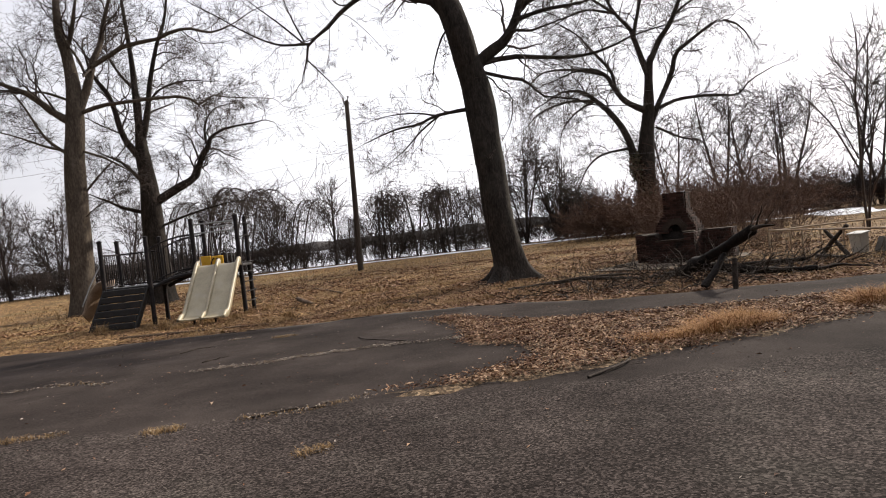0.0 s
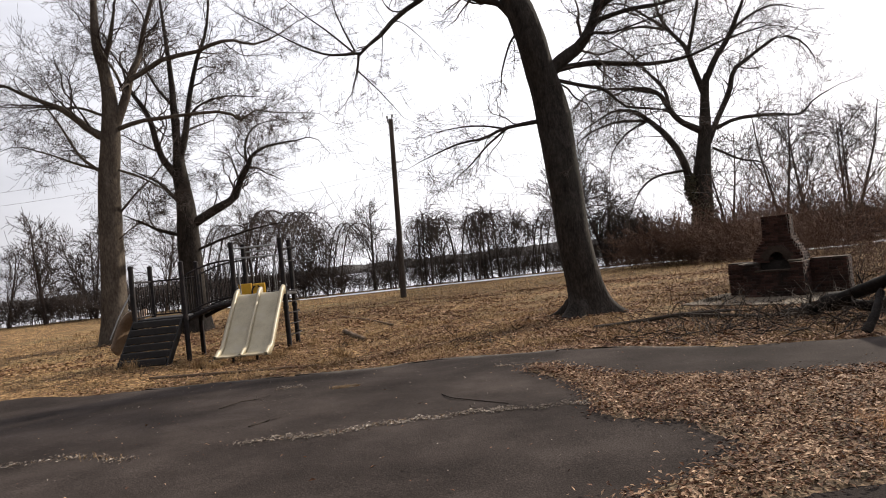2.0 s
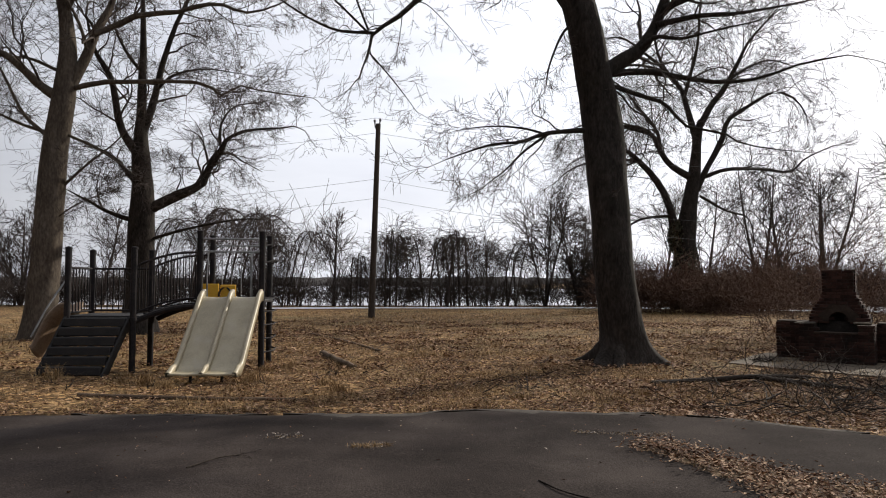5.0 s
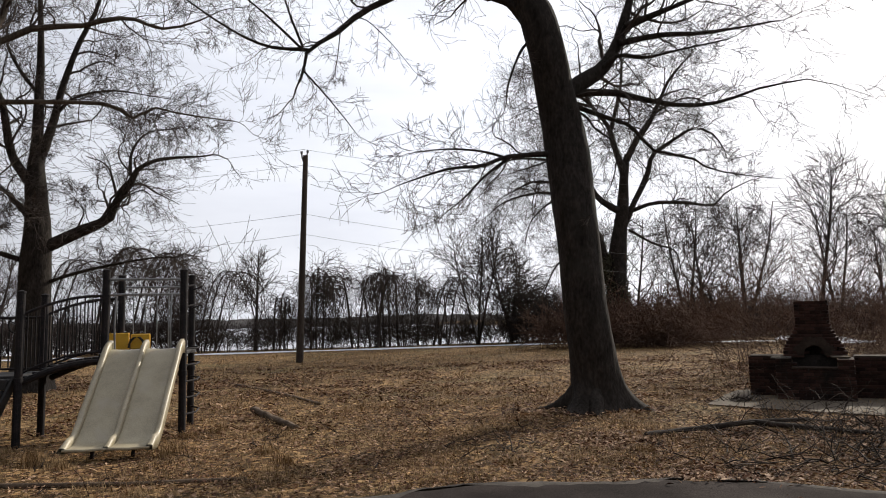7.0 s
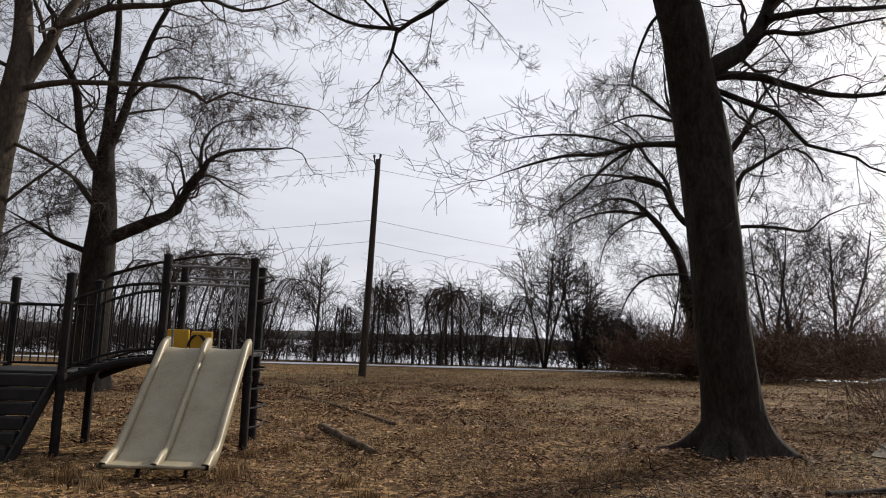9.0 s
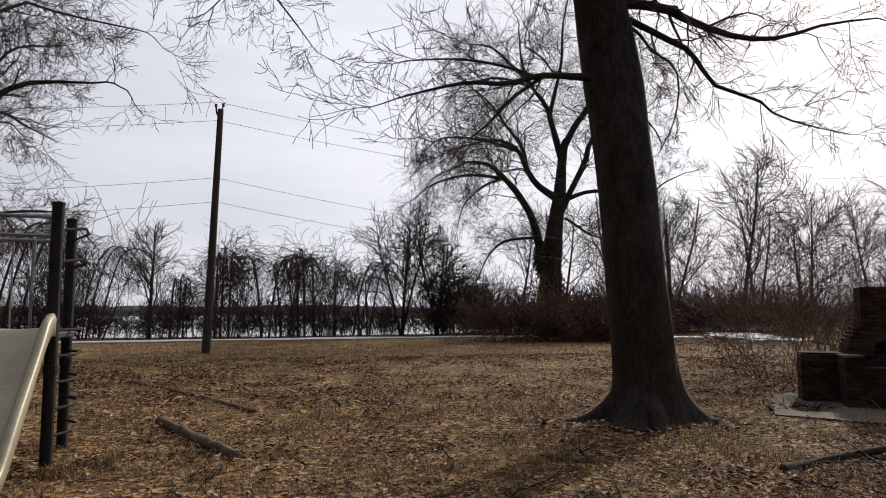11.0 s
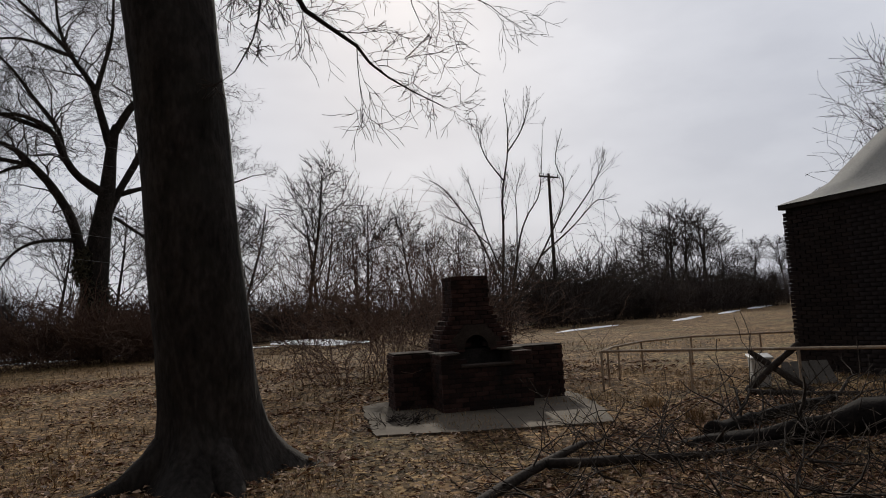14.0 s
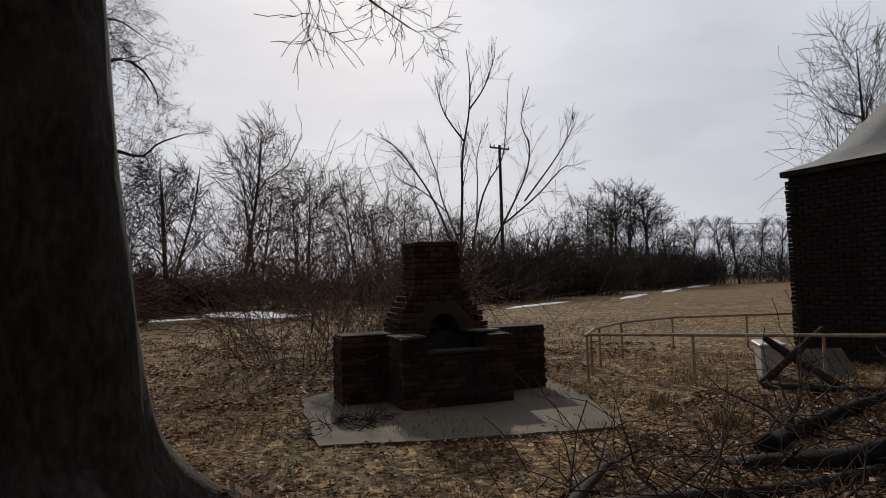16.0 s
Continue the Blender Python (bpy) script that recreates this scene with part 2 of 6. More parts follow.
M_WHITE = surface("dirty_white_plastic", [(0.3200, 0.3136, 0.2944), (0.4224, 0.4160, 0.3968), (0.4736, 0.4672, 0.4480)], 4, 6, 0.5, 0.1, 40, spec=0.4)
M_BOARD = surface("grey_weathered_board", [(0.0612, 0.0522, 0.0432), (0.1044, 0.0918, 0.0774), (0.1404, 0.1278, 0.1098)], 3, 6, 0.9, 0.5, 40, spec=0.15)
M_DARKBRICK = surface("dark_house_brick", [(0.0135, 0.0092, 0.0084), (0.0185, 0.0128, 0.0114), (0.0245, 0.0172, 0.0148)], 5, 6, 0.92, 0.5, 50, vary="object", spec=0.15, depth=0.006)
M_ROOF = surface("pale_grey_roof", [(0.0949, 0.0949, 0.0928), (0.1384, 0.1384, 0.1344), (0.1739, 0.1739, 0.1680)], 1.5, 7, 0.8, 0.3, 25, spots=(1.2, 0.5, 0.75, (0.20, 0.20, 0.15)), spec=0.3)
M_ICE = surface("river_ice", [(0.20, 0.205, 0.235), (0.30, 0.305, 0.335), (0.40, 0.405, 0.43)], 0.02, 8, 0.35, 0.1, 0.3, spec=0.5)
M_SHORE = surface("far_woods", [(0.055, 0.052, 0.052), (0.085, 0.080, 0.080), (0.12, 0.115, 0.11)], 0.03, 6, 1.0, 0.1, 0.2, spec=0.0)

for matt in (M_GRASS, M_STRAW, M_LEAF, M_LITTER, M_ASPHALT):
    matt.node_tree.nodes["Principled BSDF"].inputs["Diffuse Roughness"].default_value = 0.35


# ---------------------------------------------------------------- mesh helpers
def obj(name, data, material, parent=None, label="", smooth=False):
    """One mesh object from a bmesh or a mesh."""
    if isinstance(data, bmesh.types.BMesh):
        me = bpy.data.meshes.new(name)
        bmesh.ops.recalc_face_normals(data, faces=data.faces)
        data.to_mesh(me)
        data.free()
    else:
        me = data
    if material and not me.materials:
        me.materials.append(material)
    if smooth:
        me.polygons.foreach_set("use_smooth", [True] * len(me.polygons))
    ob = new(name, me)
    if parent:
        ob.parent = parent
    if label:
        ob["label"] = label
    return ob


def part(name, bm, material, parent, label="", smooth=False):
    return obj(name, bm, material, parent, label, smooth)


def thing(name, m, label, category, group="", kind=""):
    ob = new(name)
    ob.empty_display_size = 0.1
    ob.matrix_basis = m
    return tagged(ob, label, category, group, kind)


def fast_mesh(name, verts, faces):
    """A mesh from arrays; all faces have the same number of corners."""
    verts, faces = np.asarray(verts, np.float32), np.asarray(faces, np.int32)
    me = bpy.data.meshes.new(name)
    me.vertices.add(len(verts))
    me.vertices.foreach_set("co", verts.ravel())
    k = faces.shape[1]
    me.loops.add(faces.size)
    me.loops.foreach_set("vertex_index", faces.ravel())
    me.polygons.add(len(faces))
    me.polygons.foreach_set("loop_start", np.arange(0, faces.size, k, dtype=np.int32))
    me.polygons.foreach_set("loop_total", np.full(len(faces), k, np.int32))
    me.update(calc_edges=True)
    return me


def box_into(bm, lo, hi, m=None, bevel=0.0):
    """A box between two corners, with bevelled edges."""
    r = bmesh.ops.create_cube(bm, size=1.0)
    vs = r["verts"]
    for v in vs:
        v.co = Vector([lo[i] + (v.co[i] + 0.5) * (hi[i] - lo[i]) for i in range(3)])
    if bevel:
        es = list({e for v in vs for e in v.link_edges})
        rb = bmesh.ops.bevel(bm, geom=es, offset=bevel, segments=1, affect="EDGES", profile=0.5)
        vs = list({v for f in rb["faces"] for v in f.verts} | {v for v in vs if v.is_valid})
    if m is not None:
        bmesh.ops.transform(bm, matrix=m, verts=vs)
    return vs


def box(lo, hi, m=None, bevel=0.0):
    bm = bmesh.new()
    box_into(bm, lo, hi, m, bevel)
    return bm


class Tubes:
    """Gathers tapered tubes along lines into one quad mesh."""

    def __init__(self):
        self.v, self.f, self.n = [], [], 0

    def add(self, pts, radii, sides=4, wobble=0.0, rng=None):
        pts, radii = np.asarray(pts, float), np.asarray(radii, float)
        d = np.gradient(pts, axis=0)
        d /= np.linalg.norm(d, axis=1)[:, None] + 1e-9
        mean = d.mean(0)
        ref = np.array((1.0, 0, 0)) if abs(mean[0]) < 0.7 else np.array((0, 1.0, 0))
        a = np.cross(d, ref)
        a /= np.linalg.norm(a, axis=1)[:, None] + 1e-9
        b = np.cross(d, a)
        ang = np.arange(sides) * (2 * math.pi / sides)
        rr = radii[:, None] * np.ones((1, sides))
        if wobble:
            rr = rr * (1 + rng.normal(0, wobble, rr.shape))
        ring = pts[:, None, :] + rr[:, :, None] * (np.cos(ang)[None, :, None] * a[:, None, :] + np.sin(ang)[None, :, None] * b[:, None, :])
        k = len(pts)
        i = np.arange(k - 1)[:, None] * sides
        j = np.arange(sides)[None, :]
        j2 = (j + 1) % sides
        quad = np.stack((i + j, i + j2, i + sides + j2, i + sides + j), -1).reshape(-1, 4) + self.n
        self.v.append(ring.reshape(-1, 3))
        self.f.append(quad)
        self.n += k * sides

    def mesh(self, name):
        me = fast_mesh(name, np.concatenate(self.v), np.concatenate(self.f))
        me.polygons.foreach_set("use_smooth", [True] * len(me.polygons))
        return me


def rod(pts, r, sides=8):
    """A rod with closed, slightly domed ends."""
    pts = [Vector(p) for p in pts]
    bm = bmesh.new()
    t = Tubes()
    t.add([tuple(p) for p in pts], [r] * len(pts), sides)
    vs = [bm.verts.new(v) for v in np.concatenate(t.v)]
    for f in np.concatenate(t.f):
        bm.faces.new([vs[i] for i in f])
    for k, (p, q) in ((0, (pts[0], pts[1])), (len(pts) - 1, (pts[-1], pts[-2]))):
        tip = bm.verts.new(p + (p - q).normalized() * r * 0.4)
        for s in range(sides):
            bm.faces.new((vs[k * sides + s], vs[k * sides + (s + 1) % sides], tip))
    return bm


def bezier(points, n):
    """A smooth line through the points (Catmull-Rom)."""
    p = np.asarray(points, float)
    p = np.vstack((2 * p[0] - p[1], p, 2 * p[-1] - p[-2]))
    out = []
    for t in np.linspace(0, len(p) - 3 - 1e-6, n):
        i = int(t)
        u = t - i
        a, b, c, d = p[i:i + 4]
        out.append(0.5 * (2 * b + (c - a) * u + (2 * a - 5 * b + 4 * c - d) * u * u + (3 * b - a - 3 * c + d) * u ** 3))
    return np.array(out)


def smooth(a, b, x):
    u = min(1.0, max(0.0, (x - a) / (b - a)))
    return u * u * (3 - 2 * u)


def ground_z(x, y):
    """Height of the ground: a nearly level lawn that falls away at the river bank."""
    z = -0.17 * smooth(4, 17, y)
    z += 0.06 * math.exp(-((x - 1.75) ** 2 + (y - 19.6) ** 2) / 2.2)
    z += 0.03 * noise.noise((x * 0.35, y * 0.35, 0)) * smooth(14.0, 17.0, y)
    bank = 60.0 + 2.0 * noise.noise((x * 0.05, 3.1, 0)) + 10 * smooth(25, 45, x)
    far = smooth(bank, bank + 12, y)
    z -= 6.0 * far * (1 - smooth(90, 200, x))
    return z


# ---------------------------------------------------------------- ground, asphalt, river
def ground_sheet():
    xs = sorted(set([-3000, -1500, -700, -350, -200, -130, -90] + list(np.arange(-70, -14, 3.0)) + list(np.arange(-14, 14, 0.4)) + list(np.arange(14, 100, 3.0)) + [130, 200, 350, 700, 1500, 3000]))
    ys = sorted(set([-3000, -1000, -300, -100, -40, -20, -8, 0, 6, 10] + list(np.arange(12, 26, 0.4)) + list(np.arange(26, 90, 1.5)) + [110, 160, 300, 600, 1200, 2000, 4000]))
    v = [(x, y, ground_z(x, y) - (0.10 if y < 12 and abs(x) < 60 else 0.0)) for y in ys for x in xs]
    w = len(xs)
    f = [(j * w + i, j * w + i + 1, (j + 1) * w + i + 1, (j + 1) * w + i) for j in range(len(ys) - 1) for i in range(w - 1)]
    me = fast_mesh("ground", v, f)
    return tagged(obj("ground", me, M_GRASS, smooth=True), "flat lawn of dry winter grass and fallen leaves", "ground", kind="structure")


ground = ground_sheet()

EDGE = [(-70, 16.5), (-14, 15.4), (-10, 15.0), (-8, 14.4), (-4, 14.35), (-1.2, 14.65), (0.1, 14.35), (1.2, 14.0), (2.8, 12.9), (4.5, 12.4), (7, 12.0), (12, 10.5), (70, 9.0)]


def asphalt_edge(x):
    for (x0, y0), (x1, y1) in zip(EDGE, EDGE[1:]):
        if x0 <= x <= x1:
            y = y0 + (y1 - y0) * smooth(x0, x1, x)
            return y + 0.16 * noise.noise((x * 0.9, 0, 0)) + 0.06 * noise.noise((x * 4.0, 5, 0))
    return 9.0


def asphalt_lot():
    xs = list(np.arange(-70, -14, 4.0)) + list(np.arange(-14, 14, 0.2)) + list(np.arange(14, 71, 4.0))
    rows = [0.0, 0.2, 0.4, 0.55, 0.65, 0.72, 0.78, 0.83, 0.87, 0.9, 0.93, 0.955, 0.975, 0.99, 0.997, 1.0]
    v = []
    for x in xs:
        e = asphalt_edge(x)
        for k, s in enumerate(rows):
            y = -40 + (e + 40) * s
            z = ground_z(x, y) + 0.035 + 0.012 * noise.noise((x * 0.5, y * 0.5, 2))
            if k == len(rows) - 1:
                z -= 0.09
            v.append((x, y, z))
    w = len(rows)
    f = [(i * w + j, (i + 1) * w + j, (i + 1) * w + j + 1, i * w + j + 1) for i in range(len(xs) - 1) for j in range(w - 1)]
    return tagged(obj("road", fast_mesh("road", v, f), M_ASPHALT, smooth=True), "cracked dark asphalt car park with worn patches", "asphalt", kind="structure")


road = asphalt_lot()


def road_z(x, y):
    return ground_z(x, y) + 0.035 + 0.012 * noise.noise((x * 0.5, y * 0.5, 2))


def top_z(x, y):
    return road_z(x, y) if y < asphalt_edge(x) else ground_z(x, y)


def water_sheet():
    v, f = [], []
    xs, ys = [-2600, -400, -60, 60, 400, 2600], [60, 90, 200, 600, 1500]
    v = [(x, y, -4.2) for y in ys for x in xs]
    w = len(xs)
    f = [(j * w + i, j * w + i + 1, (j + 1) * w + i + 1, (j + 1) * w + i) for j in range(len(ys) - 1) for i in range(w - 1)]
    return tagged(obj("water", fast_mesh("water", v, f), M_ICE), "wide pale frozen river beyond the bank", "river", kind="structure")


water_sheet()


def far_shore():
    """Low wooded ridge across the river, with an uneven top."""
    v, f = [], []
    n = 700
    for i in range(n + 1):
        x = -2400 + 4800 * i / n
        y = 1150 + 60 * noise.noise((x * 0.003, 0, 0))
        h = 10 + 5 * noise.noise((x * 0.004, 1, 0)) + 3 * noise.noise((x * 0.03, 2, 0)) + 2.0 * noise.noise((x * 0.3, 3, 0))
        v += [(x, y - 20, -5), (x, y, h * 0.7 - 3), (x, y + 25, h), (x, y + 160, h * 0.4 - 4)]
    for i in range(n):
        for k in range(3):
            a = i * 4 + k
            f.append((a, a + 4, a + 5, a + 1))
    return tagged(obj("backdrop", fast_mesh("backdrop", v, f), M_SHORE), "low dark wooded ridge on the far shore", "far woods", kind="structure")


far_shore()


# ---------------------------------------------------------------- trees
UP = np.array((0, 0, 1.0))


def grow(tubes, rng, p, d, length, r, level, kids, rmin, lift=0.0, wander=0.2, spread=1.05):
    """A slender branch and the branches on it, thinner by level."""
    n = max(4, min(11, int(length / 0.2) + 2)) if rmin < 0.0095 else max(3, min(6, int(length / 0.5) + 2))
    step = length / (n - 1)
    pts = [np.array(p, float)]
    d = np.array(d, float)
    d /= np.linalg.norm(d)
    dirs = [d]
    for _ in range(n - 1):
        d = d + rng.normal(0, wander, 3) + UP * lift
        d /= np.linalg.norm(d)
        pts.append(pts[-1] + d * step)
        dirs.append(d)
    rad = np.maximum(np.linspace(r, r * 0.22, n), rmin * 0.8)
    tubes.add(pts, rad, 6 if r > 0.05 else 4 if r > 0.022 else 3)
    if level <= 0:
        return
    for k in range(kids):
        s = 0.18 + 0.78 * (k + rng.uniform(0, 1)) / kids
        i = min(n - 1, int(s * (n - 1)))
        side = np.cross(dirs[i], rng.normal(0, 1, 3))
        side /= np.linalg.norm(side) + 1e-9
        a = rng.uniform(0.4, spread)
        nd = dirs[i] * math.cos(a) + side * math.sin(a)
        grow(tubes, rng, pts[i], nd, length * rng.uniform(0.45, 0.95) * (1.15 - 0.4 * s), max(rmin, min(rad[i] * 0.6, r * 0.42)), level - 1, kids, rmin, lift, wander, spread)


def limb_line(points, r0, r1, n=14):
    return bezier(points, n), np.linspace(r0, r1, n) ** 1.0


def clothe(tubes, rng, line, radii, count, length, level, kids, rmin, lift=0.0, start=0.2, spread=1.05, wander=0.2):
    """Branches that spring from a limb, shorter towards its tip, and one that carries the tip on."""
    n = len(line)
    for k in range(count):
        s = start + (1 - start) * (k + rng.uniform(0, 1)) / count
        i = min(n - 2, int(s * (n - 1)))
        d = line[i + 1] - line[i]
        d /= np.linalg.norm(d)
        side = np.cross(d, rng.normal(0, 1, 3))
        side /= np.linalg.norm(side)
        a = rng.uniform(0.5, spread)
        grow(tubes, rng, line[i], d * math.cos(a) + side * math.sin(a), length * rng.uniform(0.7, 1.4) * (1.15 - 0.5 * s), max(rmin, min(0.05, radii[i] * 0.42)), level, kids, rmin, lift, wander, spread)
    d = line[-1] - line[-2]
    grow(tubes, rng, line[-1], d, length, radii[-1], level, kids, rmin, lift, wander, spread)


def trunk_mesh(name, line, radii, flare=0.0, roots=6, sides=36, lump=0.05, seed=3.0, flare_h=0.9):
    """A trunk with root flare, furrows and lumps."""
    v, f = [], []
    n = len(line)
    z0 = line[0][2]
    for i in range(n):
        h = line[i][2] - z0
        for s in range(sides):
            a = 2 * math.pi * s / sides
            r = radii[i]
            e = math.exp(-max(0.0, h) / (flare_h * 0.42))
            r *= 1 + flare * e * (0.45 + 0.55 * max(0.0, math.cos(roots * a * 0.5 + 0.8 * math.sin(a) + seed)) ** 2 * 1.6)
            r *= 1 + lump * noise.noise((math.cos(a) * 1.3 + seed, math.sin(a) * 1.3, h * 0.7)) + 0.035 * noise.noise((math.cos(a) * 6, math.sin(a) * 6, h * 1.3 + seed))
            r *= 1 + 0.018 * noise.noise((math.cos(a) * 16, math.sin(a) * 16, h * 3.0))
            v.append((line[i][0] + r * math.cos(a), line[i][1] + r * math.sin(a), line[i][2]))
    for i in range(n - 1):
        for s in range(sides):
            t = (s + 1) % sides
            f.append((i * sides + s, i * sides + t, (i + 1) * sides + t, (i + 1) * sides + s))
    me = fast_mesh(name, v, f)
    me.polygons.foreach_set("use_smooth", [True] * len(me.polygons))
    return me


def big_tree(base, trunk, radii, limbs, seed, label, bark, flare=0.6, rmin=0.006, level=3, kids=5, roots=6, n_trunk=60, flare_h=0.9, reach=1.15, spurs=0):
    """trunk and limbs: lines in the tree's own space; limbs: (points, r0, r1, count, length, lift)."""
    rng = np.random.default_rng(seed)
    tree = thing("tree", pose(*base), label, "tree", "bare trees")
    tl = bezier(trunk, n_trunk)
    tr = np.interp(np.linspace(0, 1, n_trunk), np.linspace(0, 1, len(radii)), radii)
    for k in range(spurs):
        a = 2 * math.pi * (k + 0.35 * math.sin(k * 5.1)) / spurs + 0.5
        reach_out = rng.uniform(0.75, 1.2)
        c, d = math.cos(a), math.sin(a)
        root = Tubes()
        q = bezier([(c * 0.32, d * 0.32, 0.42), (c * 0.55, d * 0.55, 0.2), (c * 0.78, d * 0.78, 0.07), (c * reach_out, d * reach_out + 0.08 * math.sin(k * 3), 0.0), (c * (reach_out + 0.35), d * (reach_out + 0.35) + 0.15 * math.sin(k * 3), -0.1)], 14)
        root.add(q, np.interp(np.linspace(0, 1, 14), [0, 0.35, 0.7, 1], [0.17, 0.14, 0.075, 0.03]), 10, 0.05, rng)
        obj("root", root.mesh("root"), bark, tree)
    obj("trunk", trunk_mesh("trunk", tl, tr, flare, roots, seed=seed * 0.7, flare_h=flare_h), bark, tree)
    twigs = Tubes()
    for pts, r0, r1, count, length, lift in limbs:
        line, lr = limb_line(pts, r0, r1)
        one = Tubes()
        one.add(line, lr * (1 + rng.normal(0, 0.04, len(lr))), 9)
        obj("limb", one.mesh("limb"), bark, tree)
        clothe(twigs, rng, line, lr, count, length * reach, level - 1, kids, rmin, lift, wander=0.24)
    tagged(obj("crown", twigs.mesh("crown"), M_TWIG, tree), kind="stuff")
    return tree


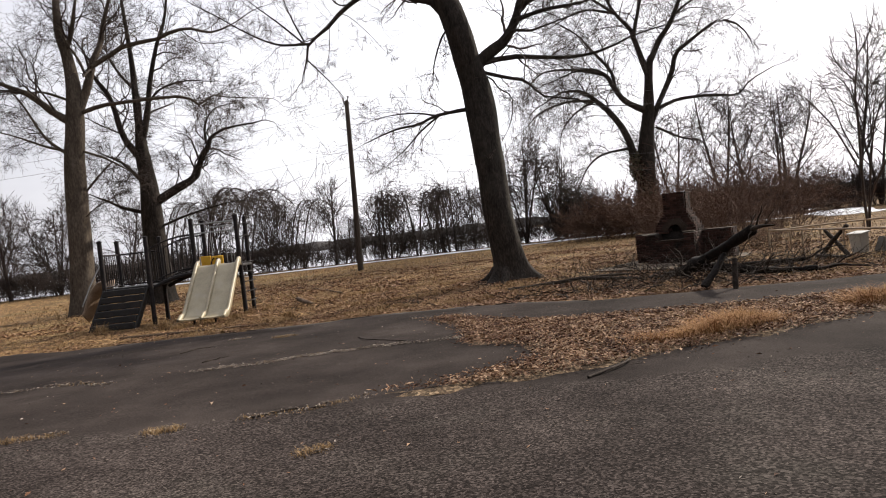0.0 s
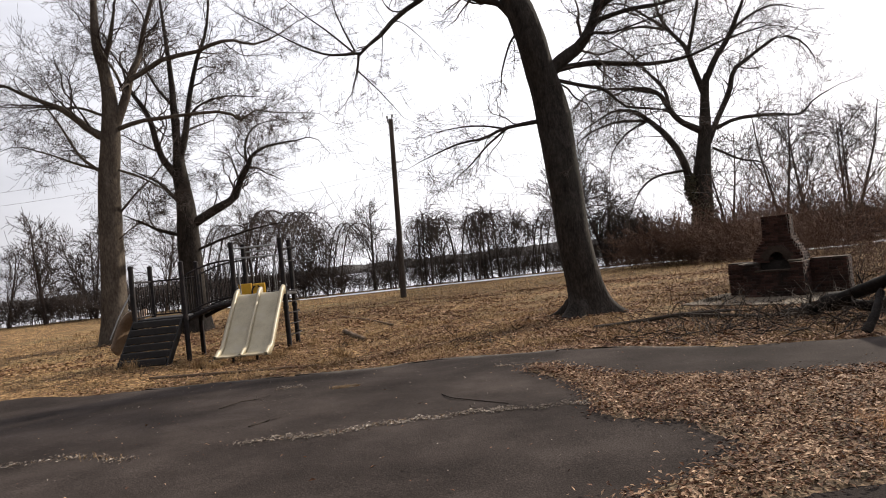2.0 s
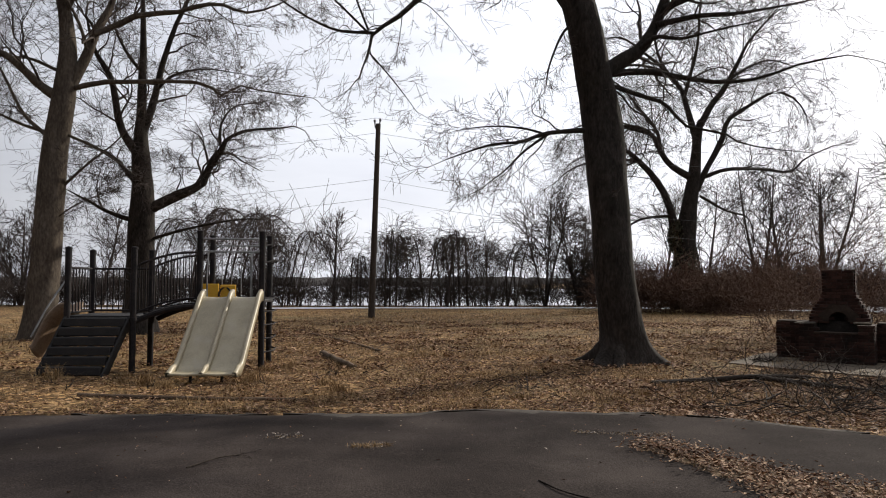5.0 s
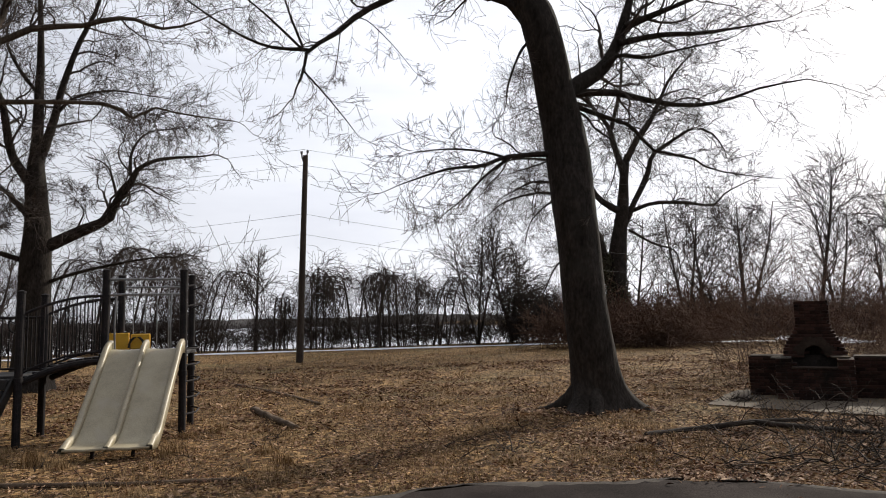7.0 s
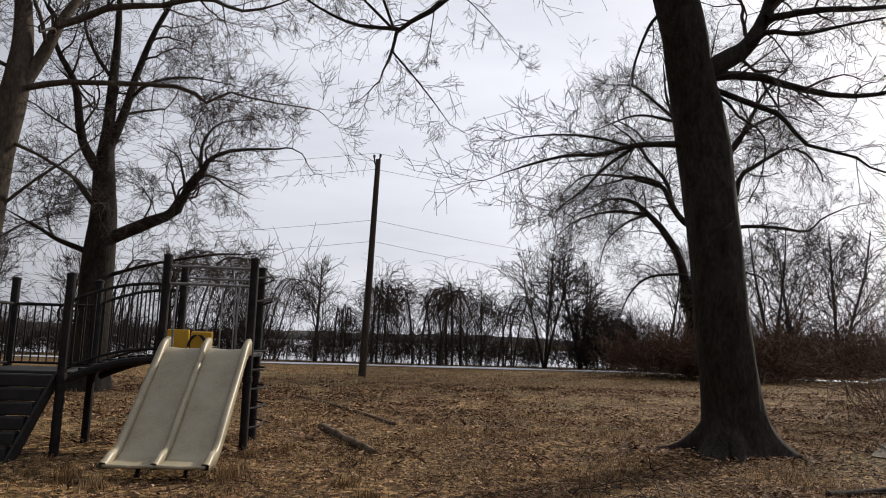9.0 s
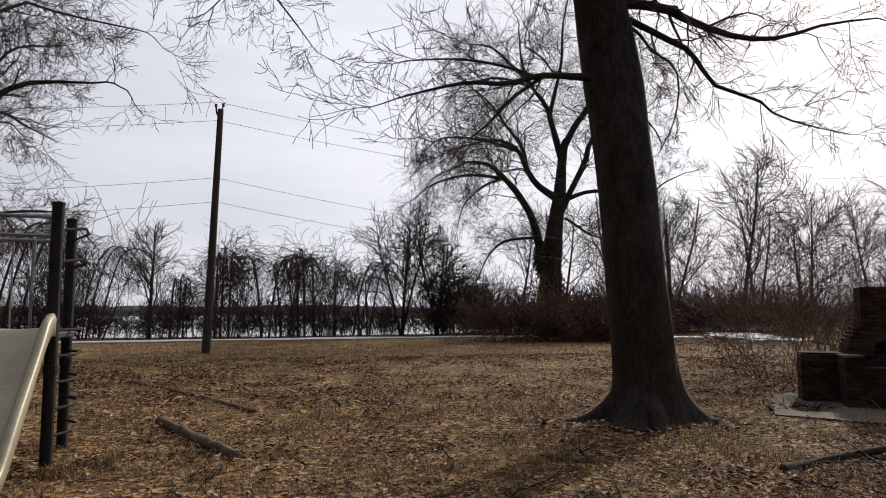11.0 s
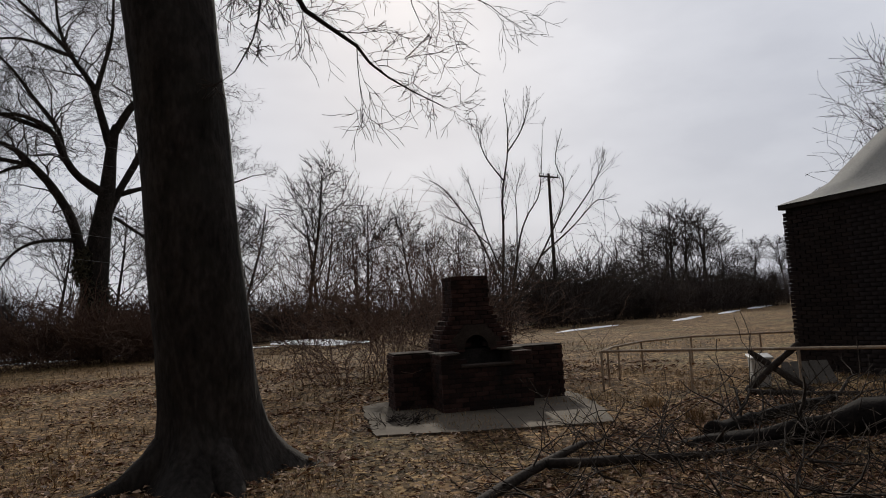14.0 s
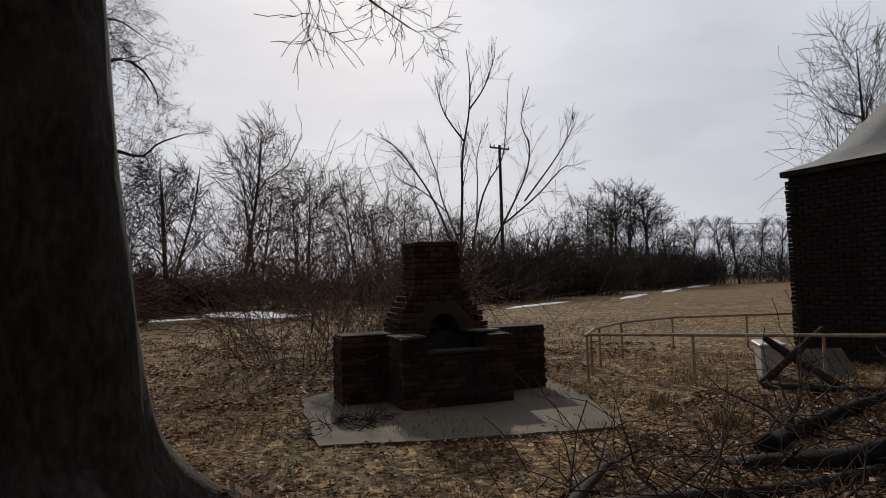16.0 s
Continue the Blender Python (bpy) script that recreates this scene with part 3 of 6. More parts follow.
# the leaning tree beside the path
big_tree((1.75, 20.0, -0.2), [(0.08, 0.05, -0.12), (0.08, 0.05, 0.5), (0.0, -0.03, 1.2), (-0.11, -0.08, 2.2), (-0.15, -0.02, 3.2), (-0.21, 0.05, 4.2), (-0.24, 0.2, 5.2), (-0.33, 0.25, 6.0), (-0.48, 0.15, 6.6), (-0.60, 0.06, 7.2), (-0.71, 0.05, 7.7), (-0.85, 0.1, 8.3), (-1.1, 0.3, 9.2), (-1.5, 0.6, 12.5)],
         [0.43, 0.43, 0.45, 0.43, 0.425, 0.43, 0.45, 0.43, 0.39, 0.38, 0.38, 0.37, 0.32, 0.16],
         [([(-0.34, 0.30, 6.44), (0.16, 0.35, 6.85), (0.67, 0.40, 7.18), (1.07, 0.45, 7.75), (1.35, 0.50, 8.49), (1.54, 0.55, 9.09), (1.83, 0.60, 10.14)], 0.21, 0.05, 8, 2.2, 0.02),
          ([(1.22, 0.30, 8.12), (1.81, 0.13, 8.34), (2.59, -0.03, 8.64), (3.50, -0.20, 8.99)], 0.09, 0.02, 7, 1.8, 0.0),
          ([(1.04, 0.30, 7.74), (1.96, 0.20, 7.92), (2.77, 0.10, 7.95), (3.57, 0.00, 8.05), (4.50, -0.10, 8.21)], 0.075, 0.012, 10, 1.3, 0.0),
          ([(0.64, 0.30, 7.15), (0.94, 0.07, 7.37), (1.43, -0.15, 7.26), (2.04, -0.38, 7.35), (3.04, -0.60, 7.53)], 0.06, 0.012, 8, 1.2, 0.0),
          ([(-0.4, 0.2, 6.5), (-0.13, 0.3, 6.58), (0.9, 0.5, 6.72), (1.8, 0.8, 6.68), (2.85, 0.95, 6.62), (3.8, 1.0, 6.75), (4.7, 0.85, 7.05), (5.7, 0.6, 7.2)], 0.10, 0.015, 13, 1.5, -0.01),
          ([(-1.3, 0.5, 10.2), (-1.9, 2.0, 10.9), (-2.65, 3.70, 10.91), (-3.50, 3.70, 10.25), (-4.34, 3.70, 9.78), (-5.00, 3.70, 9.18), (-5.67, 3.70, 8.73), (-5.80, 3.70, 8.19), (-6.00, 3.70, 7.68)], 0.13, 0.02, 9, 1.5, -0.03),
          ([(-5.80, 3.70, 8.19), (-5.32, 3.60, 7.62), (-4.85, 3.50, 7.01), (-4.45, 3.40, 6.44)], 0.025, 0.008, 6, 0.9, -0.04),
          ([(-5.67, 3.70, 8.73), (-6.01, 3.75, 8.76), (-6.69, 3.80, 8.83), (-7.37, 3.85, 9.13), (-8.06, 3.90, 9.57), (-8.92, 3.95, 10.19), (-9.61, 4.00, 10.63)], 0.05, 0.012, 9, 1.5, -0.01),
          ([(-5.81, 3.70, 8.80), (-6.08, 3.57, 9.46), (-6.28, 3.43, 10.08), (-6.38, 3.30, 10.69)], 0.035, 0.01, 5, 1.2, 0),
          ([(-5.84, 3.70, 8.76), (-6.70, 3.83, 9.64), (-7.40, 3.97, 10.29), (-8.12, 4.10, 11.04)], 0.035, 0.01, 6, 1.4, 0),
          ([(-4.84, 3.70, 9.32), (-4.33, 3.53, 9.55), (-3.66, 3.37, 8.90), (-3.08, 3.20, 8.10)], 0.02, 0.006, 5, 0.7, -0.03),
          ([(-4.87, 3.70, 9.32), (-4.96, 3.55, 8.45), (-5.06, 3.40, 7.90)], 0.015, 0.006, 4, 0.5, -0.04),
          ([(-0.35, 0.2, 6.4), (0.22, 0.10, 6.16), (0.70, 0.14, 6.02), (1.16, 0.18, 5.89), (1.40, 0.21, 5.64), (1.77, 0.25, 5.35), (2.52, 0.29, 5.26), (2.93, 0.32, 5.04), (3.62, 0.36, 4.91), (4.66, 0.40, 4.83)], 0.06, 0.008, 9, 1.0, -0.02),
          ([(-0.3, 0.1, 6.3), (0.16, 0.10, 6.04), (0.32, -0.02, 5.73), (0.67, -0.15, 5.38), (0.54, -0.27, 4.65), (0.16, -0.40, 4.04)], 0.03, 0.006, 6, 0.6, -0.03),
          ([(-0.45, 0.15, 5.25), (-0.92, 0.10, 5.22), (-1.62, -0.02, 5.12), (-2.14, -0.14, 4.91), (-2.76, -0.26, 4.83), (-3.32, -0.38, 4.64), (-3.84, -0.50, 4.43)], 0.065, 0.01, 9, 1.3, -0.01),
          ([(-1.44, 0.10, 5.19), (-2.07, -0.17, 4.71), (-2.54, -0.43, 4.23), (-2.96, -0.70, 3.89)], 0.035, 0.008, 6, 1.0, -0.02),
          ([(-1.64, 0.10, 5.16), (-2.02, 0.15, 5.27), (-2.53, 0.20, 5.33), (-3.02, 0.25, 5.32), (-3.55, 0.30, 5.25)], 0.03, 0.008, 6, 1.1, 0),
          ([(-1.05, 0.20, 8.13), (-1.32, 0.22, 8.47), (-1.67, 0.24, 8.61), (-2.02, 0.26, 8.72), (-2.50, 0.28, 9.01), (-3.34, 0.30, 9.36)], 0.12, 0.03, 7, 1.4, 0),
          ([(-0.75, 0.1, 7.75), (-1.06, 0.20, 7.57), (-1.27, 0.17, 7.21), (-1.48, 0.13, 6.64), (-1.53, 0.10, 6.28)], 0.04, 0.012, 5, 0.8, -0.03),
          ([(-1.4, 0.6, 11.0), (-1.1, 0.3, 12.9), (-0.5, 0, 14.8)], 0.16, 0.05, 7, 2.2, 0.05),
          ([(-1.3, 0.5, 10.2), (-2.4, 0.8, 12.0), (-3.5, 1.0, 13.9)], 0.13, 0.04, 7, 2.2, 0.04)],
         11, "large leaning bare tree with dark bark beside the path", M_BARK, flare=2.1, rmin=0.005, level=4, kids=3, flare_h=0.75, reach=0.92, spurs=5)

# the two trees behind the playground
big_tree((-14.45, 27.0, -0.2), [(-0.15, 0, -0.1), (-0.1, 0, 0.8), (0, 0, 2.4), (0.1, 0, 4.7), (0.2, 0, 6.2), (0.4, 0, 7.6), (0.5, 0, 9.1), (0.4, 0, 10.3), (0.2, 0, 11.5), (0.3, 0, 14)],
         [0.55, 0.48, 0.44, 0.41, 0.38, 0.36, 0.26, 0.21, 0.17, 0.08],
         [([(0.3, 0.0, 7.7), (-0.3, -0.1, 8.1), (-1.0, -0.3, 8.8), (-1.5, -0.4, 9.1), (-2.5, -0.6, 9.6)], 0.18, 0.06, 7, 2.2, 0.02),
          ([(0.5, 0.0, 7.9), (1.0, 0.1, 9.0), (1.3, 0.2, 10.0), (1.6, 0.4, 10.8), (1.8, 0.5, 11.7), (2.3, 0.6, 13.2)], 0.19, 0.06, 7, 2.2, 0.02),
          ([(1.3, 0.0, 9.8), (1.9, 0.1, 10.1), (2.7, 0.1, 10.5), (3.9, 0.1, 10.6), (4.7, 0.2, 10.9), (5.4, 0.2, 10.9), (6.0, 0.3, 10.7), (6.8, 0.4, 10.9), (7.6, 0.4, 11.3)], 0.11, 0.02, 13, 1.4, 0),
          ([(0.6, 0.0, 8.0), (1.6, -0.1, 8.2), (2.5, -0.2, 8.2), (3.9, -0.3, 8.2), (5.0, -0.4, 8.1), (5.6, -0.5, 7.7), (6.1, -0.6, 8.0), (6.9, -0.7, 7.8), (8.3, -0.8, 7.6)], 0.09, 0.015, 14, 1.3, 0),
          ([(0.6, 0.0, 6.5), (1.5, -0.2, 6.1), (2.3, -0.3, 5.6), (3.0, -0.5, 5.1)], 0.05, 0.015, 5, 1.0, -0.02),
          ([(0.4, 0.0, 4.8), (1.1, 0.2, 5.6), (1.7, 0.4, 6.2), (2.4, 0.6, 7.0)], 0.05, 0.015, 6, 1.2, 0.03),
          ([(-0.1, 0.0, 6.5), (-0.8, -0.1, 7.2), (-1.4, -0.3, 8.5), (-2.1, -0.4, 9.6)], 0.07, 0.02, 7, 1.7, 0.02),
          ([(-0.1, 0.0, 6.6), (-1.0, 0.2, 6.9), (-2.1, 0.3, 7.4), (-3.4, 0.5, 7.9)], 0.06, 0.02, 7, 1.6, 0.0),
          ([(0.2, 0.0, 8.6), (-0.7, 0.1, 9.0), (-1.5, 0.2, 9.1), (-2.7, 0.3, 9.2)], 0.06, 0.02, 7, 1.5, 0.0),
          ([(0.3, 0.0, 10.3), (0.8, -0.2, 11.2), (1.2, -0.4, 12.3)], 0.12, 0.05, 6, 2.0, 0.03),
          ([(1.1, 0.0, 9.3), (1.0, -0.3, 10.0), (0.8, -0.5, 10.5), (0.6, -0.8, 11.2)], 0.06, 0.02, 6, 1.6, 0.03),
          ([(0.1, 0.0, 3.7), (1.2, -0.4, 4.3), (2.5, -0.7, 4.7)], 0.03, 0.01, 4, 1.1, -0.02)],
         23, "tall bare tree with pale flaking upper bark", M_PALE_BARK, flare=0.35, rmin=0.0062, level=4, kids=4)
big_tree((-12.5, 29.5, -0.2), [(0, 0, -0.1), (0, 0, 0.8), (0, 0, 2.2), (0, 0, 3.9), (0, 0, 5.2), (-0.1, 0, 6.4), (-0.1, 0, 7.8), (-0.1, 0, 9.3), (-0.1, 0, 10.8), (-0.25, 0, 13.9)],
         [0.62, 0.54, 0.48, 0.44, 0.36, 0.30, 0.17, 0.14, 0.10, 0.05],
         [([(-0.3, 0.0, 6.5), (-0.8, -0.1, 7.4), (-1.1, -0.2, 9.0), (-1.7, -0.3, 10.1), (-1.9, -0.4, 11.1)], 0.16, 0.04, 8, 1.7, 0.02),
          ([(-0.0, 0.0, 7.2), (0.3, 0.1, 8.4), (0.5, 0.2, 9.6), (0.9, 0.3, 11.1), (1.4, 0.4, 12.4), (1.6, 0.5, 13.7)], 0.15, 0.04, 9, 1.7, 0.02),
          ([(0.2, 0.0, 4.4), (1.2, -0.0, 4.9), (2.1, -0.1, 5.3), (2.3, -0.1, 5.8), (2.8, -0.2, 6.5), (3.0, -0.2, 6.9), (3.7, -0.3, 7.2), (4.9, -0.3, 7.3)], 0.2, 0.03, 13, 1.5, 0.0),
          ([(2.7, 0.0, 6.7), (2.7, 0.1, 7.5), (3.1, 0.3, 8.2), (4.0, 0.4, 8.4)], 0.06, 0.015, 9, 1.2, 0.01),
          ([(2.2, 0.0, 5.8), (3.1, -0.2, 6.2), (3.6, -0.4, 5.8)], 0.03, 0.01, 4, 0.7, -0.03),
          ([(-0.3, 0.0, 4.0), (-1.1, -0.2, 4.3), (-1.6, -0.4, 4.6), (-2.3, -0.6, 5.0)], 0.09, 0.02, 8, 1.4, -0.02),
          ([(-0.2, 0.0, 5.3), (-0.9, 0.1, 6.1), (-1.3, 0.3, 6.4), (-2.2, 0.4, 6.9)], 0.09, 0.02, 7, 1.3, 0.0),
          ([(0.2, 0.0, 3.3), (1.7, -0.3, 3.7), (3.5, -0.6, 4.0), (4.5, -0.9, 4.0)], 0.06, 0.015, 8, 1.0, -0.03),
          ([(0.4, 0.0, 8.7), (1.1, -0.2, 9.2), (2.2, -0.3, 9.4), (3.4, -0.5, 9.2)], 0.06, 0.015, 8, 1.2, 0.0),
          ([(-0.1, 0.0, 9.3), (-0.8, 0.2, 10.2), (-1.3, 0.4, 11.2), (-1.3, 0.6, 12.3)], 0.07, 0.02, 7, 1.5, 0.02),
          ([(1.2, 0.0, 5.1), (1.3, 0.1, 5.6), (0.9, 0.3, 6.1)], 0.03, 0.01, 4, 0.7, 0.03)],
         31, "bare tree with a low crooked limb behind the playground", M_BARK, flare=0.4, rmin=0.0062, level=4, kids=4)
# the ivy-grown tree at the far side of the lawn
big_tree((16.0, 52.5, -0.2), [(-0.0, 0.0, -0.3), (0.0, 0, 1.2), (0.0, 0.0, 2.5), (0.2, 0.0, 5.8), (0.5, 0.0, 7.8), (0.8, 0.0, 9.5), (1.0, 0.0, 11.6), (1.2, 0.0, 12.9), (1.3, 0, 13.5)],
         [0.85, 0.76, 0.72, 0.66, 0.52, 0.42, 0.32, 0.26, 0.15],
         [([(-0.4, 0.0, 4.1), (-1.0, 0.1, 7.4), (-2.0, 0.2, 9.3), (-3.1, 0.2, 10.5), (-4.2, 0.3, 11.4), (-5.7, 0.4, 11.5), (-7.1, 0.5, 10.8)], 0.34, 0.04, 16, 3.2, -0.01),
          ([(0.6, 0.0, 9.3), (-0.9, -0.2, 10.1), (-1.7, -0.3, 11.1), (-2.4, -0.5, 12.3), (-3.7, -0.7, 12.8), (-4.9, -0.8, 12.7), (-6.6, -1.0, 12.1)], 0.26, 0.04, 16, 3.0, -0.01),
          ([(1.0, 0.0, 12.0), (0.4, 0.2, 14.5), (0.1, 0.4, 15.8), (-0.9, 0.6, 17.2), (-1.5, 0.8, 18.9), (-1.6, 1.0, 21.1)], 0.24, 0.05, 14, 3.2, 0.01),
          ([(1.2, 0.0, 12.9), (2.1, -0.2, 14.6), (2.9, -0.4, 15.6), (3.9, -0.6, 17.6), (4.6, -0.8, 19.0), (6.2, -1.0, 20.8)], 0.26, 0.05, 15, 3.2, 0.01),
          ([(0.8, 0.0, 8.2), (1.7, 0.1, 9.9), (2.9, 0.2, 12.0), (3.4, 0.3, 13.5), (4.7, 0.5, 14.4), (6.9, 0.6, 15.7), (8.6, 0.7, 15.3), (9.5, 0.8, 14.1)], 0.26, 0.04, 18, 2.8, -0.01),
          ([(1.6, 0.0, 9.4), (3.1, -0.2, 9.9), (5.5, -0.4, 9.9), (7.4, -0.6, 9.7), (8.4, -0.8, 10.6), (10.3, -1.0, 11.5)], 0.16, 0.03, 12, 1.9, -0.01),
          ([(-1.6, 0.0, 11.0), (-1.7, 0.4, 12.7), (-2.8, 0.8, 14.4), (-3.9, 1.1, 16.0), (-5.3, 1.5, 17.2)], 0.16, 0.04, 14, 2.8, 0.0),
          ([(0.1, 0.0, 14.9), (0.9, 0.5, 17.1), (1.6, 0.9, 19.4), (2.0, 1.4, 22.2), (2.7, 1.8, 24.6)], 0.16, 0.04, 13, 2.8, 0.01),
          ([(2.4, 0.0, 14.9), (4.0, 0.7, 16.8), (6.9, 1.3, 18.3), (9.4, 2.0, 18.1)], 0.14, 0.03, 12, 2.6, -0.01),
          ([(-1.1, 0.0, 17.0), (-2.7, -0.5, 18.0), (-4.5, -1.1, 18.9), (-6.3, -1.6, 18.7)], 0.13, 0.03, 12, 2.6, 0.0),
          ([(-0.9, 0.0, 6.6), (-3.2, -0.3, 6.3), (-4.6, -0.7, 5.3), (-5.5, -1.0, 3.7)], 0.11, 0.03, 9, 1.8, -0.05),
          ([(1.2, 0.0, 8.0), (3.2, 0.3, 7.0), (5.0, 0.7, 6.5), (5.6, 1.0, 4.6)], 0.1, 0.03, 9, 1.8, -0.05),
          ([(-3.2, 0.0, 10.5), (-4.6, 0.3, 9.9), (-5.8, 0.7, 8.7), (-6.2, 1.0, 7.1)], 0.08, 0.02, 9, 1.8, -0.04),
          ([(-2.4, -0.5, 12.3), (-4.5, 1.5, 13.4), (-6.5, 3.5, 13.8), (-7.8, 4.6, 12.8)], 0.14, 0.03, 12, 2.4, -0.01),
          ([(-3.1, 0.2, 10.5), (-5.0, 2.0, 11.0), (-7.0, 3.8, 10.6), (-8.2, 4.8, 9.6)], 0.13, 0.03, 12, 2.2, -0.02),
          ([(-0.9, 0.6, 17.2), (-3.0, 2.5, 18.2), (-5.5, 4.0, 17.5)], 0.12, 0.03, 11, 2.4, 0.0)],
         47, "broad bare tree with ivy round its forked trunk", M_BARK, flare=0.5, rmin=0.0085, level=4, kids=4, reach=1.1)


def scrub_mesh(seed, height, stems, width, rmin, level=2, kids=4, lift=0.04, droop=False, lean=0.25):
    """Many thin stems from one root."""
    rng = np.random.default_rng(seed)
    t = Tubes()
    for _ in range(stems):
        a = rng.uniform(0, 2 * math.pi)
        p = np.array((math.cos(a), math.sin(a), 0)) * width * 0.35 * math.sqrt(rng.uniform())
        d = np.array((math.cos(a) * lean, math.sin(a) * lean, 1.0)) + rng.normal(0, 0.12, 3)
        h = height * rng.uniform(0.45, 0.85)
        grow(t, rng, p, d, h, max(rmin, h * (0.0042 if rmin < 0.01 else 0.0075)), level, kids, rmin, lift, 0.16, 0.95)
        if droop:
            for _ in range(3):
                q = np.array((rng.normal(0, width * 0.28), rng.normal(0, width * 0.28), height * rng.uniform(0.6, 0.98)))
                grow(t, rng, q, rng.normal(0, 0.5, 3) + np.array((0, 0, -0.4)), height * 0.33, rmin * 1.6, 2, 5, rmin, -0.16, 0.25, 1.2)
    return t.mesh("thicket")


def far_tree_mesh(seed, height, rmin, spread=1.0, stems=1, trunk_r=0.02, kids=5, lift=0.015, clear=0.25):
    """A bare tree seen from far: one or more stems that fork into a crown."""
    rng = np.random.default_rng(seed)
    t = Tubes()
    for s in range(stems):
        lean = rng.normal(0, 0.10 + 0.12 * (stems > 1), 2)
        line = bezier([(0, 0, -0.2), (lean[0] * height * 0.25, lean[1] * height * 0.25, height * 0.3), (lean[0] * height * 0.55, lean[1] * height * 0.55, height * 0.62), (lean[0] * height * 0.7, lean[1] * height * 0.7, height * 0.9)], 14)
        rad = np.linspace(height * trunk_r, rmin * 1.5, 14)
        t.add(line, rad, 7)
        for k in range(11):
            u = clear + (0.97 - clear) * (k + rng.uniform(0, 1)) / 11
            i = min(12, int(u * 13))
            a = rng.uniform(0, 2 * math.pi)
            ang = rng.uniform(0.35, spread)
            d = np.array((math.cos(a) * math.sin(ang), math.sin(a) * math.sin(ang), math.cos(ang)))
            grow(t, rng, line[i], d, height * 0.38 * (1.3 - u * 0.85), rad[i] * 0.5, 2, kids + 1 - 2 * (stems > 1), rmin, lift, 0.2, 1.0)
    return t.mesh("crown")


def leaf_cloud(seed, n, centre, size, leaf, squash=1.0):
    """Loose small leaves or bits about a centre, thicker inside."""
    rng = np.random.default_rng(seed)
    c = rng.normal(0, 1, (n, 3))
    c /= np.linalg.norm(c, axis=1)[:, None]
    c *= (rng.uniform(0, 1, n) ** 0.45)[:, None]
    c = c * np.array(size) + np.array(centre)
    a, b = rng.normal(0, 1, (n, 3)), rng.normal(0, 1, (n, 3))
    a /= np.linalg.norm(a, axis=1)[:, None]
    b -= a * (a * b).sum(1)[:, None]
    b /= np.linalg.norm(b, axis=1)[:, None]
    s = leaf * rng.uniform(0.6, 1.3, n)[:, None]
    v = np.stack((c - a * s, c + b * s * 0.5, c + a * s, c - b * s * 0.5), 1).reshape(-1, 3)
    return fast_mesh("leaves", v, np.arange(4 * n).reshape(-1, 4))


SAPLING = [far_tree_mesh(101, 8.0, 0.018, 0.95, 1), far_tree_mesh(102, 8.0, 0.018, 1.0, 4, 0.012), far_tree_mesh(103, 13.0, 0.021, 0.75, 1, 0.014, clear=0.35), far_tree_mesh(104, 12.0, 0.021, 0.85, 2, 0.013, clear=0.3), far_tree_mesh(105, 13.0, 0.023, 1.15, 1, 0.018, clear=0.2)]
SCRUB = [scrub_mesh(201, 4.0, 12, 4.0, 0.02), scrub_mesh(202, 3.2, 15, 5.0, 0.02), scrub_mesh(203, 6.5, 9, 3.0, 0.017, droop=True), scrub_mesh(204, 6.5, 14, 5.5, 0.017, droop=True), scrub_mesh(205, 7.5, 7, 4.0, 0.018, lean=0.4)]


def stand(name, mesh, place, scale, turn, label, category, group, mat, piece):
    t = thing(name, pose(place[0], place[1], ground_z(*place[:2]) - 0.05, 0, 0, turn), label, category, group)
    me = mesh
    if not me.materials:
        me.materials.append(mat)
    o = new(piece, me)
    o.parent = t
    o.scale = (scale, scale, scale)
    tagged(o, kind="stuff")
    return t


def vine_arch_mesh(seed, height, lean, rmin=0.016, spread=1.0):
    """A leaning, bowed stem that carries a curtain of hanging vines."""
    rng = np.random.default_rng(seed)
    t = Tubes()
    for k in range(3):
        o = rng.normal(0, 0.5, 2) * spread
        line = bezier([(o[0], o[1], -0.2), (o[0] + lean * 0.15, o[1], height * 0.45), (o[0] + lean * 0.4, o[1], height * 0.85), (o[0] + lean * 0.75, o[1] * 1.5, height * rng.uniform(0.88, 1.0)), (o[0] + lean * 1.15, o[1] * 2, height * rng.uniform(0.55, 0.75))], 16)
        t.add(line, np.linspace(0.09, 0.03, 16), 6)
        for i in range(6, 16):
            for _ in range(3):
                d = np.array((rng.normal(0, 0.7), rng.normal(0, 0.7), rng.uniform(-0.6, 0.5)))
                grow(t, rng, line[i], d, height * rng.uniform(0.16, 0.42), 0.018, 1, 4, rmin, -0.22, 0.2, 1.1)
    return t.mesh("thicket")


VINE = [vine_arch_mesh(501, 7.6, 3.6, 0.0125), vine_arch_mesh(502, 6.0, 0.5, 0.012, 0.5), vine_arch_mesh(503, 5.6, 1.6, 0.0135, 2.0)]


